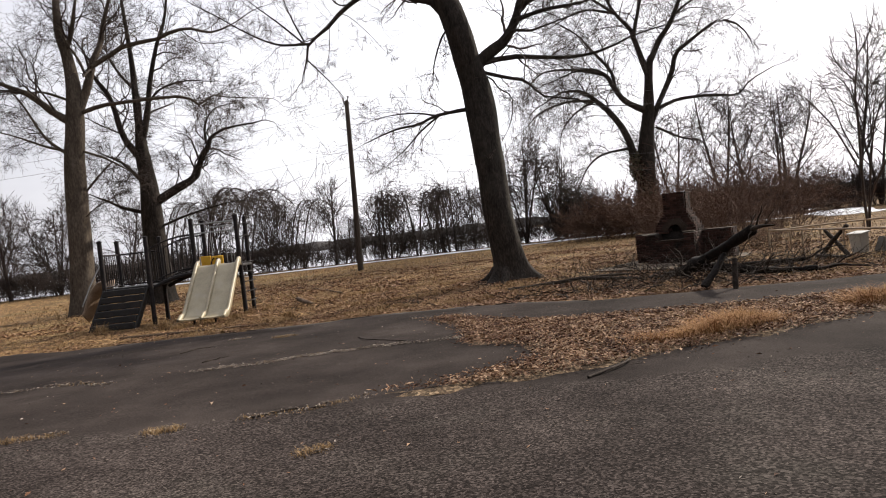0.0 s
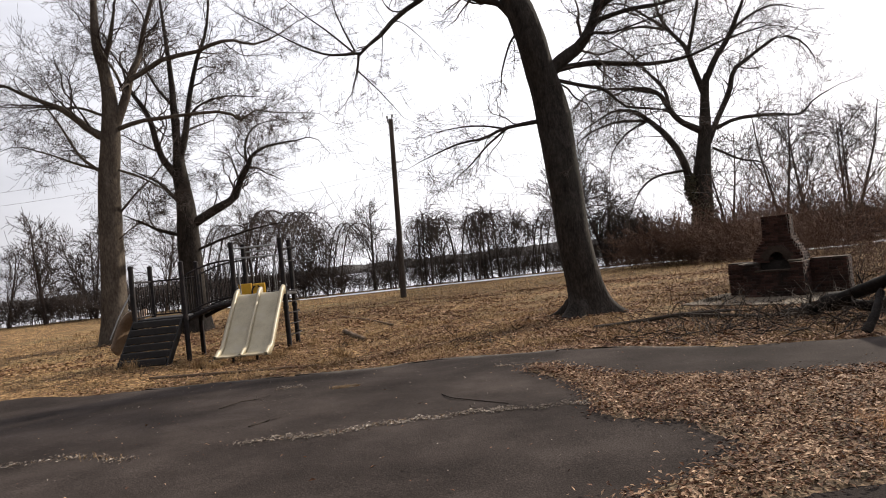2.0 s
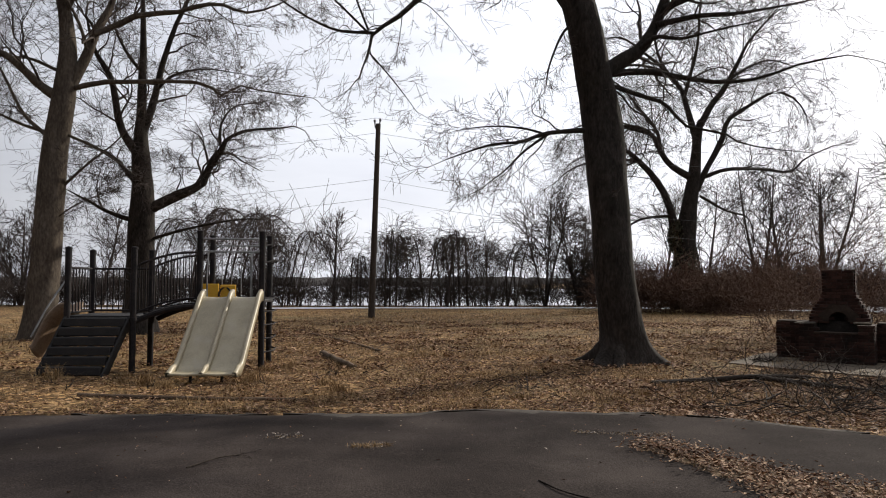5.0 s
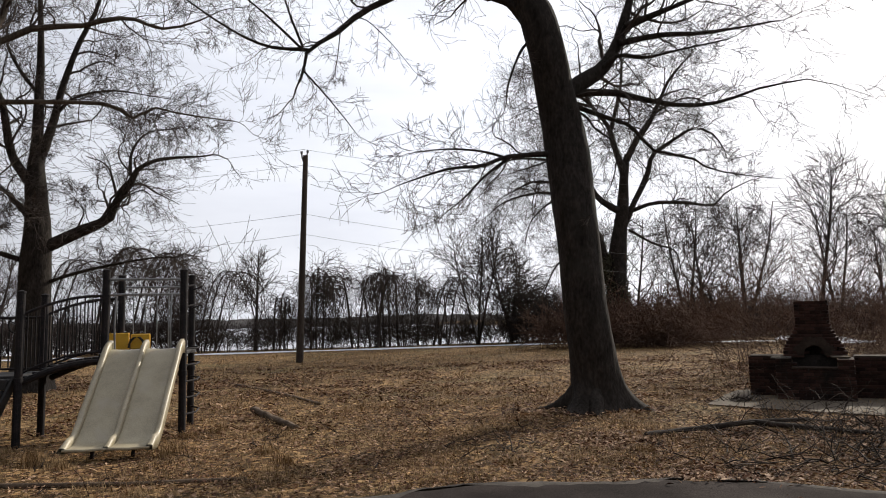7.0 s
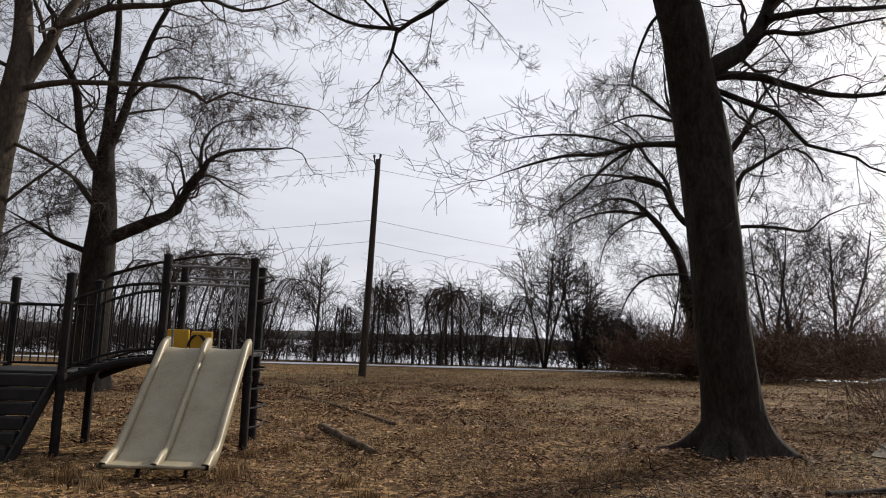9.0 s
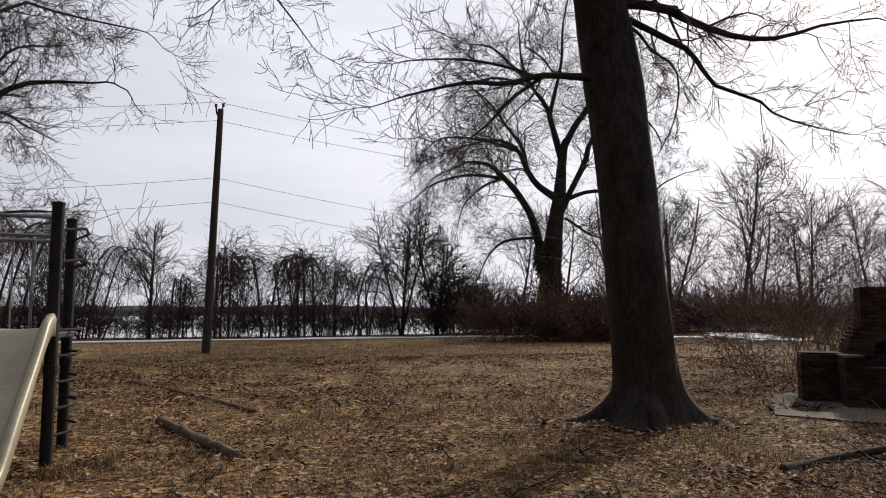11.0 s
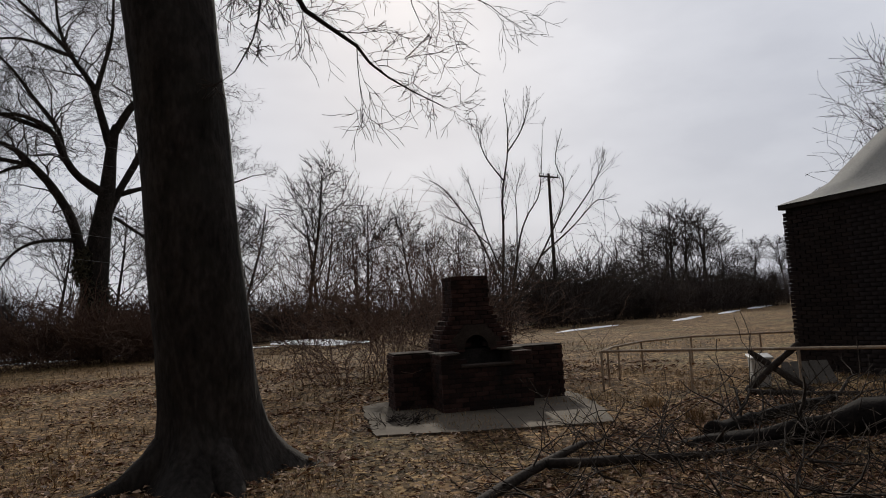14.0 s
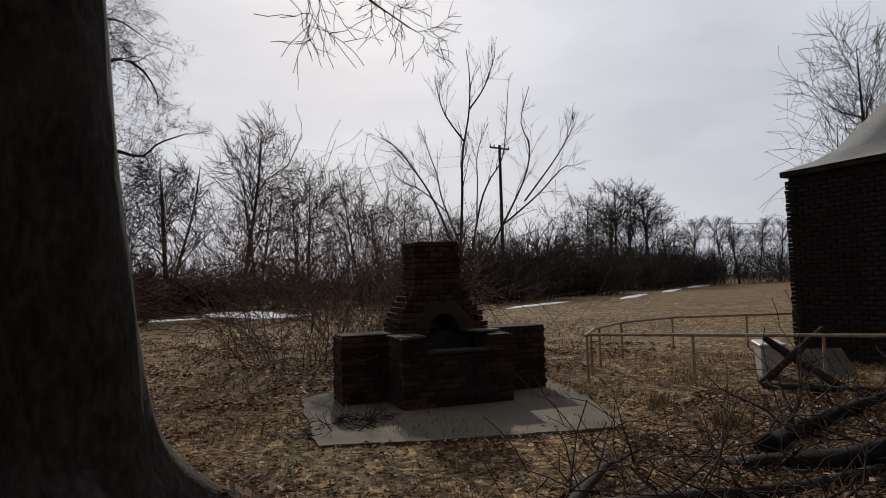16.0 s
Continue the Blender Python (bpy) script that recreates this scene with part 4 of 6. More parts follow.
def along_bank():
    rng = np.random.default_rng(77)
    for x, y, s, turn, k in ((-17.2, 57.0, 1.0, 8, 0), (-19.8, 57.4, 1.05, -12, 0), (-12.9, 58.0, 0.82, 10, 0), (-23.5, 57.5, 0.95, 20, 0), (-5.0, 57.0, 1.0, 60, 1), (-2.3, 57.2, 0.95, 0, 2), (-0.9, 57.6, 1.0, 150, 2), (0.4, 57.4, 1.0, 200, 1), (2.6, 57.8, 0.8, 90, 2), (4.0, 57.3, 0.72, 10, 0), (-7.6, 57.6, 0.7, 30, 1), (12.4, 57.4, 0.85, 170, 2)):
        stand("scrub_tree", VINE[k], (x, y), s, turn, "bank tree bowed under drooping dead vines", "tree", "vine-hung trees", M_FAR_TWIG, "thicket")
    stand("tree", SAPLING[1], (7.0, 57.5), 1.12, 40, "many-stemmed bare tree on the river bank", "tree", "bare trees", M_FAR_TWIG, "crown")
    stand("tree", SAPLING[0], (-9.2, 57.0), 0.95, 200, "slender pale bare tree on the river bank", "tree", "bare trees", M_FAR_TWIG, "crown")
    stand("tree", SAPLING[0], (-20, 60.0), 1.0, 20, "slender pale bare tree on the river bank", "tree", "bare trees", M_FAR_TWIG, "crown")
    for x, y, s, turn in ((9.8, 58.2, 1.0, 150),):
        stand("tree", SAPLING[1], (x, y), s, turn, "many-stemmed bare tree on the river bank", "tree", "bare trees", M_FAR_TWIG, "crown")
    for x, y, s, k in ((-12.5, 57, 1.15, 4), (-4.5, 57, 0.95, 2), (1.8, 58, 0.9, 2), (-24, 57, 1.0, 4), (-15, 58, 1.0, 2), (11, 58, 0.8, 3), (12.6, 57.0, 0.7, 3)):
        stand("scrub_tree", SCRUB[k], (x, y), s, rng.uniform(0, 360), "small bank tree smothered in drooping dead vines", "tree", "vine-hung trees", M_FAR_TWIG, "thicket")
    for x, y, s in ((-36.8, 57.0, 1.15), (-39.8, 56.6, 0.85), (-42.5, 57.5, 0.95), (-33.5, 58.0, 0.7)):
        stand("tree", SAPLING[0], (x, y), s, rng.uniform(0, 360), "slender pale bare tree on the river bank", "tree", "bare trees", M_FAR_TWIG, "crown")
    x = -75.0
    while x < 34:
        stand("bush", SCRUB[int(rng.integers(0, 2))], (x, 57.0 + rng.uniform(-0.8, 2.5)), rng.uniform(0.55, 0.95), rng.uniform(0, 360), "leafless scrub thicket along the river bank", "bush", "bank scrub", M_FAR_TWIG, "thicket")
        x += rng.uniform(0.7, 1.15)
    for x in (-72, -60, -50, -41, -34, -29):
        stand("tree", SAPLING[int(rng.integers(0, 2))], (x + rng.uniform(-2, 2), 60 + rng.uniform(-2, 6)), rng.uniform(0.9, 1.25), rng.uniform(0, 360), "bare tree on the river bank", "tree", "bare trees", M_FAR_TWIG, "crown")


along_bank()


def right_woods():
    rng = np.random.default_rng(88)
    stand("tree", SAPLING[2], (34.5, 56.4), 1.15, 10, "tall slim bare tree at the edge of the lawn", "tree", "bare trees", M_FAR_TWIG, "crown")
    for x, y, k, s in ((21, 60, 3, 0.9), (24, 58, 3, 1.0), (27, 60, 4, 0.85), (29, 57, 2, 0.85), (31, 60, 3, 1.05), (37, 57, 3, 0.95), (38, 53, 2, 0.9), (40, 56, 4, 0.75), (43, 52, 2, 0.85), (41, 48, 3, 0.7), (46, 50, 2, 0.75), (48, 47, 4, 0.65), (52, 48, 3, 0.7), (18, 62, 2, 0.8),
                       (62, 55, 2, 0.6), (70, 52, 3, 0.6), (80, 60, 2, 0.7), (58, 49, 4, 0.5), (75, 46, 3, 0.6)):
        stand("tree", SAPLING[k], (x + rng.uniform(-0.6, 0.6), y), s, rng.uniform(0, 360), "bare tree in the wood beside the lawn", "tree", "bare trees", M_FAR_TWIG, "crown")
    for x, y, k, s in ((88, 45, 4, 1.2), (90, 44, 4, 1.1), (98, 43, 4, 1.15), (101, 45, 4, 1.1), (106, 47, 3, 0.9), (118, 42, 4, 0.9), (124, 38, 4, 0.9), (93, 48, 4, 1.0), (86, 48, 4, 1.05), (110, 44, 4, 0.9)):
        stand("tree", SAPLING[k], (x, y), s, rng.uniform(0, 360), "round-crowned bare tree above the hedge", "tree", "bare trees", M_FAR_TWIG, "crown")
    stand("tree", far_tree_mesh(106, 13.0, 0.011, 1.15, 1, 0.014, kids=7, clear=0.25), (41.0, 15.4), 1.12, 130, "tall bare tree behind the brick building", "tree", "bare trees", M_FAR_TWIG, "crown")
    for i in range(64):
        u = i / 63
        x, y = 21 + 42 * u, 57 - 20 * smooth(0.2, 1.0, u)
        stand("bush", SCRUB[int(rng.integers(0, 2))], (x + rng.uniform(-1, 1), y + rng.uniform(0, 4)), rng.uniform(0.6, 0.95), rng.uniform(0, 360), "brown leafless thicket at the edge of the lawn", "bush", "wood-edge scrub", M_RED_TWIG if i % 3 == 0 else M_FAR_TWIG, "thicket")
    for i in range(60):
        u = i / 59
        stand("bush", SCRUB[int(rng.integers(0, 2))], (36 + 95 * u + rng.uniform(-1, 1), 34.5 + 5 * u + rng.uniform(0, 6)), rng.uniform(0.9, 1.35), rng.uniform(0, 360), "dark overgrown hedge thicket", "bush", "hedge scrub", M_FAR_TWIG, "thicket")


WOOD_SCRUB = [scrub_mesh(401, 7.5, 14, 6.0, 0.021, 2, 4, 0.05, lean=0.25), scrub_mesh(402, 6.0, 18, 7.0, 0.021, 2, 4, 0.02, lean=0.4)]


def understorey():
    rng = np.random.default_rng(91)
    for i in range(22):
        u = i / 21
        stand("bush", WOOD_SCRUB[i % 2], (19 + 34 * u + rng.uniform(-1, 1), 60 - 14 * u + rng.uniform(-1, 5)), rng.uniform(0.5, 0.85), rng.uniform(0, 360), "tall leafless thicket among the trees", "bush", "wood-edge scrub", M_FAR_TWIG, "thicket")
    for i in range(26):
        u = i / 25
        stand("bush", WOOD_SCRUB[i % 2], (46 + 88 * u + rng.uniform(-2, 2), 38 + 6 * u + rng.uniform(0, 8)), rng.uniform(0.7, 1.15), rng.uniform(0, 360), "dark leafless thicket along the hedge line", "bush", "hedge scrub", M_FAR_TWIG, "thicket")
    for i in range(22):
        stand("bush", WOOD_SCRUB[i % 2], (-40 + 58 * i / 21 + rng.uniform(-1, 1), 59 + rng.uniform(0, 3)), rng.uniform(0.35, 0.6), rng.uniform(0, 360), "leafless thicket on the river bank", "bush", "bank scrub", M_FAR_TWIG, "thicket")
    for i in range(30):
        u = i / 29
        stand("bush", (WOOD_SCRUB + SCRUB[:2])[i % 4], (88 + 60 * u + rng.uniform(-2, 2), 37 - 19 * u + rng.uniform(0, 6)), rng.uniform(0.8, 1.2), rng.uniform(0, 360), "dark leafless thicket along the hedge line", "bush", "hedge scrub", M_FAR_TWIG, "thicket")
    for x, y, s in ((108, 33, 0.8), (122, 29, 0.85), (136, 26, 0.8), (128, 33, 0.9)):
        stand("tree", SAPLING[4], (x, y), s, rng.uniform(0, 360), "round-crowned bare tree above the hedge", "tree", "bare trees", M_FAR_TWIG, "crown")
    for x, y, h in ((58, 47, 5.5), (66, 45, 4.0), (70, 48, 4.5), (83, 46, 4.5), (95, 48, 4)):
        b = thing("shrub", pose(x, y, -0.2), "dark vine-smothered shrub in the hedge", "shrub", "smothered shrubs")
        rough = np.random.default_rng(int(x))
        for k in range(5):
            c = (rough.normal(0, 1.1), rough.normal(0, 1.1), h * rough.uniform(0.25, 0.8))
            tagged(obj("foliage", leaf_cloud(int(x) + k, 900, c, (1.7, 1.7, h * 0.3), 0.2), M_IVY, b), kind="stuff")


RED_SCRUB = [scrub_mesh(301, 4.2, 48, 4.6, 0.0065, 3, 3, 0.01, lean=0.5), scrub_mesh(302, 3.6, 34, 4.8, 0.016, 2, 5, -0.02, lean=0.6)]
right_woods()
understorey()
stand("bush", RED_SCRUB[0], (9.6, 25.4), 0.95, 0, "tangled reddish leafless bush behind the barbecue", "bush", "red bushes", M_RED_TWIG, "thicket")
stand("bush", RED_SCRUB[0], (12.8, 26.6), 0.85, 120, "tangled reddish leafless bush behind the barbecue", "bush", "red bushes", M_RED_TWIG, "thicket")
stand("bush", RED_SCRUB[0], (10.9, 23.4), 0.35, 220, "low reddish leafless bush behind the barbecue", "bush", "red bushes", M_RED_TWIG, "thicket")
for bx, by, bs, bt in ((12.3, 46.5, 1.1, 0), (15.4, 46.0, 1.15, 70), (10.6, 47.5, 0.9, 140), (17.6, 47.5, 1.1, 200), (13.8, 45.5, 0.8, 260), (19.6, 48.5, 1.0, 300), (16.4, 44.8, 0.7, 20)):
    stand("bush", RED_SCRUB[1], (bx, by), bs, bt, "brown twiggy thicket round the ivy-grown tree", "bush", "thicket round the tree", M_RED_TWIG, "thicket")
ivy = thing("ivy", pose(16.2, 52.5, 0), "dark ivy clinging to the forked trunk", "ivy")
obj("leaves", leaf_cloud(5, 5000, (-0.15, -0.1, 2.3), (0.95, 0.95, 2.7), 0.11), M_IVY, ivy)
obj("leaves", leaf_cloud(6, 1400, (-0.8, -0.1, 4.9), (0.6, 0.6, 1.3), 0.11), M_IVY, ivy)


def whip_tree():
    """The thin many-stemmed tree with upswept shoots behind the barbecue."""
    rng = np.random.default_rng(64)
    tree = thing("tree", pose(15.75, 25.3, -0.2), "slim young tree with upswept bare shoots", "tree", "bare trees")
    stems = [([(0.14, 0.27, 1.41), (0.05, 0.04, 3.91), (-0.01, -0.05, 5.12), (0.03, -0.29, 6.32), (-0.01, -0.38, 7.36), (-0.10, -0.35, 8.14)], 0.06),
             ([(0.03, -0.29, 6.41), (0.25, -0.71, 7.08), (0.37, -1.01, 7.93)], 0.03),
             ([(-0.01, -0.12, 5.55), (-0.37, 0.28, 6.36), (-0.55, 0.42, 7.21)], 0.03),
             ([(0.05, 0.26, 2.37), (-0.43, 0.72, 3.96), (-0.81, 1.13, 4.86), (-1.10, 1.46, 5.43), (-1.35, 1.80, 5.72)], 0.038),
             ([(0.06, 0.20, 2.71), (-0.28, 0.50, 3.94), (-0.40, 0.58, 4.64), (-0.67, 0.81, 5.70)], 0.03),
             ([(0.26, 0.10, 1.40), (0.33, -0.32, 3.54), (0.45, -0.61, 4.39), (0.63, -0.95, 4.98), (0.66, -1.10, 5.75), (0.63, -1.25, 7.04)], 0.045),
             ([(0.31, 0.03, 1.39), (0.75, -0.85, 3.16), (1.04, -1.47, 4.51), (1.06, -1.63, 5.37), (0.89, -1.48, 6.07), (0.97, -1.74, 7.05)], 0.045),
             ([(0.75, -0.85, 3.16), (1.26, -1.71, 3.97), (1.63, -2.35, 4.71), (1.81, -2.61, 4.78)], 0.032),
             ([(1.07, -1.41, 3.82), (1.48, -2.15, 4.90), (1.65, -2.49, 5.48), (1.79, -2.77, 6.02)], 0.03),
             ([(0.31, -0.26, 3.37), (0.27, -0.35, 4.41), (0.23, -0.39, 5.10), (0.28, -0.57, 5.79)], 0.025),
             ([(-0.19, 0.44, 3.59), (-0.58, 0.91, 4.15), (-0.89, 1.31, 4.43), (-1.05, 1.51, 4.62)], 0.022)]
    twigs = Tubes()
    for pts, r in stems:
        if pts[0][2] < 1.5:
            pts = [(0.15, 0.15, -0.1)] + pts
        line = bezier(pts, 18)
        rad = np.linspace(r, 0.009, 18)
        t = Tubes()
        t.add(line, rad, 6)
        obj("stem", t.mesh("stem"), M_TWIG, tree)
        for k in range(8):
            i = 6 + int(rng.uniform(0, 11.5))
            d = line[i] - line[i - 1]
            d = d / np.linalg.norm(d) + rng.normal(0, 0.45, 3) + np.array((0, 0, 0.35))
            grow(twigs, rng, line[i], d, 1.3 * (1.25 - i / 18), rad[i] * 0.5, 1, 3, 0.0055, 0.05, 0.1, 0.6)
    tagged(obj("crown", twigs.mesh("crown"), M_TWIG, tree), kind="stuff")


whip_tree()


# ---------------------------------------------------------------- utility poles and wires
def utility_pole(base, height, r, lean, arm=0.0, turn=0.0):
    p = thing("utility_pole", pose(base[0], base[1], ground_z(*base) - 0.1, 0, 0, turn), "weathered wooden utility pole" + (" with a crossarm" if arm else " with insulators at its top"), "pole", "utility poles")
    line = [(lean * k / 8, 0, height * k / 8) for k in range(9)]
    t = Tubes()
    t.add(line, np.linspace(r, r * 0.68, 9), 14)
    obj("shaft", t.mesh("shaft"), M_POLE, p)
    if arm:
        part("crossarm", box((-arm, -0.06, height - 0.35), (arm, 0.06, height - 0.22), pose(lean, 0, 0), 0.01), M_POLE, p)
        for s in (-0.9, 0.9):
            part("brace", rod([(lean, -0.08, height - 0.95), (lean + s * arm * 0.55, -0.08, height - 0.34)], 0.02, 6), M_POLE, p)
        for s in (-0.95, -0.55, 0.95):
            part("insulator", rod([(lean + s * arm, 0, height - 0.22), (lean + s * arm, 0, height - 0.02)], 0.05, 8), M_WIRE, p)
    else:
        part("pin_bracket", rod([(lean - 0.02, 0, height - 0.5), (lean - 0.16, 0, height - 0.15), (lean - 0.19, 0, height + 0.12)], 0.035, 8), M_POLE, p)
        part("pin_bracket", rod([(lean + 0.02, 0, height - 0.1), (lean + 0.1, 0, height + 0.16)], 0.03, 8), M_POLE, p)
        for dx, dz in ((-0.19, 0.16), (0.1, 0.2)):
            part("insulator", rod([(lean + dx, 0, height + dz - 0.06), (lean + dx, 0, height + dz + 0.05)], 0.06, 8), M_WIRE, p)
    return p


utility_pole((-5.15, 40.4), 10.2, 0.178, 0.3)
utility_pole((50, 42), 13.2, 0.17, 0.1, 1.1, -20)
utility_pole((95, 47.8), 10.5, 0.16, -0.5, 1.1, 30)
utility_pole((120, 60), 10.5, 0.16, 0.1, 0.9, 10)


def wire(a, b, sag, r=0.008):
    n = 24
    t = Tubes()
    pts = [tuple(Vector(a).lerp(Vector(b), k / n) - Vector((0, 0, sag * 4 * (k / n) * (1 - k / n)))) for k in range(n + 1)]
    t.add(pts, [r] * (n + 1), 5)
    tagged(obj("overhead_wire", t.mesh("overhead_wire"), M_WIRE), "thin dark overhead line slung between poles", "wire", "overhead wires")


for z, dz in ((9.75, 0.0), (9.0, 0.0), (6.7, 0.0), (5.75, 0.0)):
    wire((-4.95, 40.4, z * 1.055 - 0.05), (-52, 41, z - 0.6), 1.4)
    wire((-4.95, 40.4, z * 1.055 - 0.05), (50, 42, z + 2.6 if z > 8 else z + 0.8), 2.6)
for z in (12.9, 12.7, 9.5):
    wire((50, 42, z), (95, 47.8, z - 3.0), 1.0, 0.016)
wire((95, 47.8, 9.6), (120, 10, 9.0), 0.8, 0.016)
wire((50, 42, 7.8), (88, 20, 7.0), 0.8, 0.016)


# ---------------------------------------------------------------- playground
def post(parent, x, y, top, r=0.062):
    p = part("post", rod([(x, y, -0.25), (x, y, top)], r, 14), M_BLACK, parent, smooth=False)
    part("cap", rod([(x, y, top - 0.01), (x, y, top + 0.02)], r * 1.12, 14), M_BLACK, p)
    part("clamp", rod([(x, y, 1.02), (x, y, 1.10)], r * 1.18, 14), M_BLACK, p)
    return p


def railing(parent, a, b, za, zb, height, n, bow=0.0):
    """A panel of upright bars between two posts, top and bottom rails bowed upwards."""
    pa = thing("railing", Matrix(), "black steel railing panel", "railing")
    del pa["category"]
    pa.parent = parent

    def at(s, h):
        return (a[0] + (b[0] - a[0]) * s, a[1] + (b[1] - a[1]) * s, za + (zb - za) * s + h + bow * 4 * s * (1 - s))

    part("top_rail", rod([at(k / 10, height) for k in range(11)], 0.024, 8), M_BLACK, pa)
    part("bottom_rail", rod([at(k / 10, 0.08) for k in range(11)], 0.02, 8), M_BLACK, pa)
    for k in range(n):
        s = (k + 0.7) / (n + 0.4)
        part("bar", rod([at(s, 0.08), at(s, height)], 0.011, 6), M_BLACK, pa)
    return pa


def playground():
    g = thing("playground_set", pose(0, 0, -0.17), "black steel playground tower with bridge and beige double slide", "playground")
    low = [(-9.57, 18.85), (-9.69, 20.1), (-8.26, 18.8), (-8.4, 20.05)]
    high = [(-7.1, 19.2), (-7.27, 20.6), (-5.86, 19.3), (-6.02, 20.72)]
    for x, y in low:
        post(g, x, y, 2.46)
    for x, y in high:
        post(g, x, y, 2.82)
    # decks
    bm = bmesh.new()
    box_into(bm, (-9.62, 18.85, 1.06), (-8.3, 20.1, 1.13), None, 0.012)
    part("lower_deck", bm, M_DARKPANEL, g)
    bm = bmesh.new()
    box_into(bm, (-7.2, 19.2, 1.36), (-5.92, 20.65, 1.43), None, 0.012)
    part("upper_deck", bm, M_DARKPANEL, g)
    # bowed bridge of planks from deck to deck
    bridge = thing("bridge", Matrix(), "bowed walkway of dark slats", "bridge")
    del bridge["category"]
    bridge.parent = g
    for k in range(9):
        s = (k + 0.5) / 9
        x = -8.28 + 1.1 * s
        z = 1.08 + 0.3 * s + 0.08 * 4 * s * (1 - s)
        part("slat", box((x - 0.058, 18.98 + 0.25 * s, z - 0.03), (x + 0.058, 20.1 + 0.35 * s, z), None, 0.006), M_DARKPANEL, bridge)
    for y0, y1 in ((18.9, 19.22), (20.08, 20.5)):
        part("beam", rod([(-8.28 + 1.1 * s, y0 + (y1 - y0) * s, 1.0 + 0.3 * s + 0.08 * 4 * s * (1 - s)) for s in np.linspace(0, 1, 9)], 0.055, 8), M_BLACK, bridge)
    railing(g, (-8.26, 18.85), (-7.1, 19.2), 1.08, 1.38, 1.02, 10, 0.09)
    railing(g, (-8.4, 20.05), (-7.27, 20.6), 1.08, 1.38, 1.02, 10, 0.09)
    railing(g, (-9.69, 20.1), (-8.4, 20.05), 1.1, 1.1, 0.98, 10)
    railing(g, (-9.57, 18.85), (-9.69, 20.1), 1.1, 1.1, 0.98, 8)
    # toy steering wheel on the back railing
    wheel = part("steering_wheel", rod([(-8.82 + 0.15 * math.cos(a), 20.0, 1.95 + 0.15 * math.sin(a)) for a in np.linspace(0, 2 * math.pi, 17)], 0.016, 6), M_BLACK, g, "small black toy steering wheel")
    for a in (0.5, 2.6, 4.7):
        part("spoke", rod([(-8.82, 20.0, 1.95), (-8.82 + 0.15 * math.cos(a), 20.0, 1.95 + 0.15 * math.sin(a))], 0.012, 6), M_BLACK, wheel)
    # guard bars over the slide and at the back of the upper deck
    part("guard_bar", rod([(-7.1, 19.2, 2.68), (-6.5, 19.22, 2.68), (-5.86, 19.3, 2.68)], 0.021, 8), M_STEEL, g, "bare steel guard bar")
    part("guard_bar", rod([(-7.1, 19.2, 2.42), (-6.5, 19.22, 2.42), (-5.86, 19.3, 2.42)], 0.021, 8), M_STEEL, g, "bare steel guard bar")
    part("guard_bar", rod([(-7.27, 20.6, 2.62), (-6.02, 20.72, 2.62)], 0.02, 8), M_STEEL, g, "bare steel guard bar")
    for k in range(5):
        s = (k + 1) / 6
        x, y = -7.27 + 1.25 * s, 20.6 + 0.12 * s
        part("upright_bar", rod([(x, y, 1.45), (x, y, 2.62)], 0.011, 6), M_STEEL, g, "thin steel bar")
    for x in (-6.05, -6.95):
        part("hand_grip", rod([(x, 19.25, 2.42), (x, 19.18, 1.9), (x, 19.22, 1.5)], 0.016, 6), M_STEEL, g, "steel hand grip")
    # yellow panel at the back of the upper deck
    bm = bmesh.new()
    box_into(bm, (-7.46, 20.5, 1.45), (-7.10, 20.55, 1.76), pose(0, 0, 0), 0.012)
    panel = part("yellow_panel", bm, M_YELLOW, g, "bright yellow plastic play panel")
    bm = bmesh.new()
    box_into(bm, (-7.07, 20.5, 1.45), (-6.72, 20.55, 1.74), None, 0.02)
    part("yellow_panel", bm, M_YELLOW, g, "bright yellow plastic play panel")
    part("arch_rim", rod([(-6.95 + 0.14 * math.cos(a), 20.47, 1.48 + 0.2 * math.sin(a)) for a in np.linspace(0, math.pi, 9)], 0.022, 6), M_DARKPANEL, panel, "dark half-round rim")
    # rungs and loops of the ladder on the far side
    ladder = thing("ladder", Matrix(), "black rung ladder", "ladder")
    del ladder["category"]
    ladder.parent = g
    for k in range(5):
        z = 0.35 + 0.28 * k
        part("rung", rod([(-5.88, 19.34, z), (-5.72, 19.7, z), (-5.78, 20.3, z), (-6.02, 20.68, z)], 0.016, 6), M_BLACK, ladder)
    for z in (2.2, 2.55):
        part("hoop", rod([(-5.86, 19.34, z), (-5.66, 19.7, z + 0.06), (-5.74, 20.3, z + 0.06), (-6.02, 20.68, z)], 0.016, 6), M_BLACK, ladder)
    # stepped climber up to the lower deck
    climber = thing("climber", Matrix(), "dark stepped climbing ramp", "climber")
    del climber["category"]
    climber.parent = g
    for k in range(6):
        y0, z0 = 18.28 + 0.085 * k, 0.18 * k + 0.02
        x0 = -9.83 + 0.05 * k
        part("step", box((x0, y0, z0), (x0 + 1.2, y0 + 0.17, z0 + 0.17), None, 0.018), M_DARKPANEL, climber)
    for x in (-9.86, -8.62):
        bm = bmesh.new()
        pts = [(x, 18.24, 0.0), (x, 18.5, 0.0), (x + 0.28, 18.95, 1.1), (x + 0.28, 18.75, 1.12)]
        a = [bm.verts.new(p) for p in pts]
        b = [bm.verts.new((p[0] + 0.04, p[1], p[2])) for p in pts]
        bm.faces.new(a)
        bm.faces.new(b[::-1])
        for i in range(4):
            bm.faces.new((a[i], b[i], b[(i + 1) % 4], a[(i + 1) % 4]))
        part("side_panel", bm, M_DARKPANEL, climber)
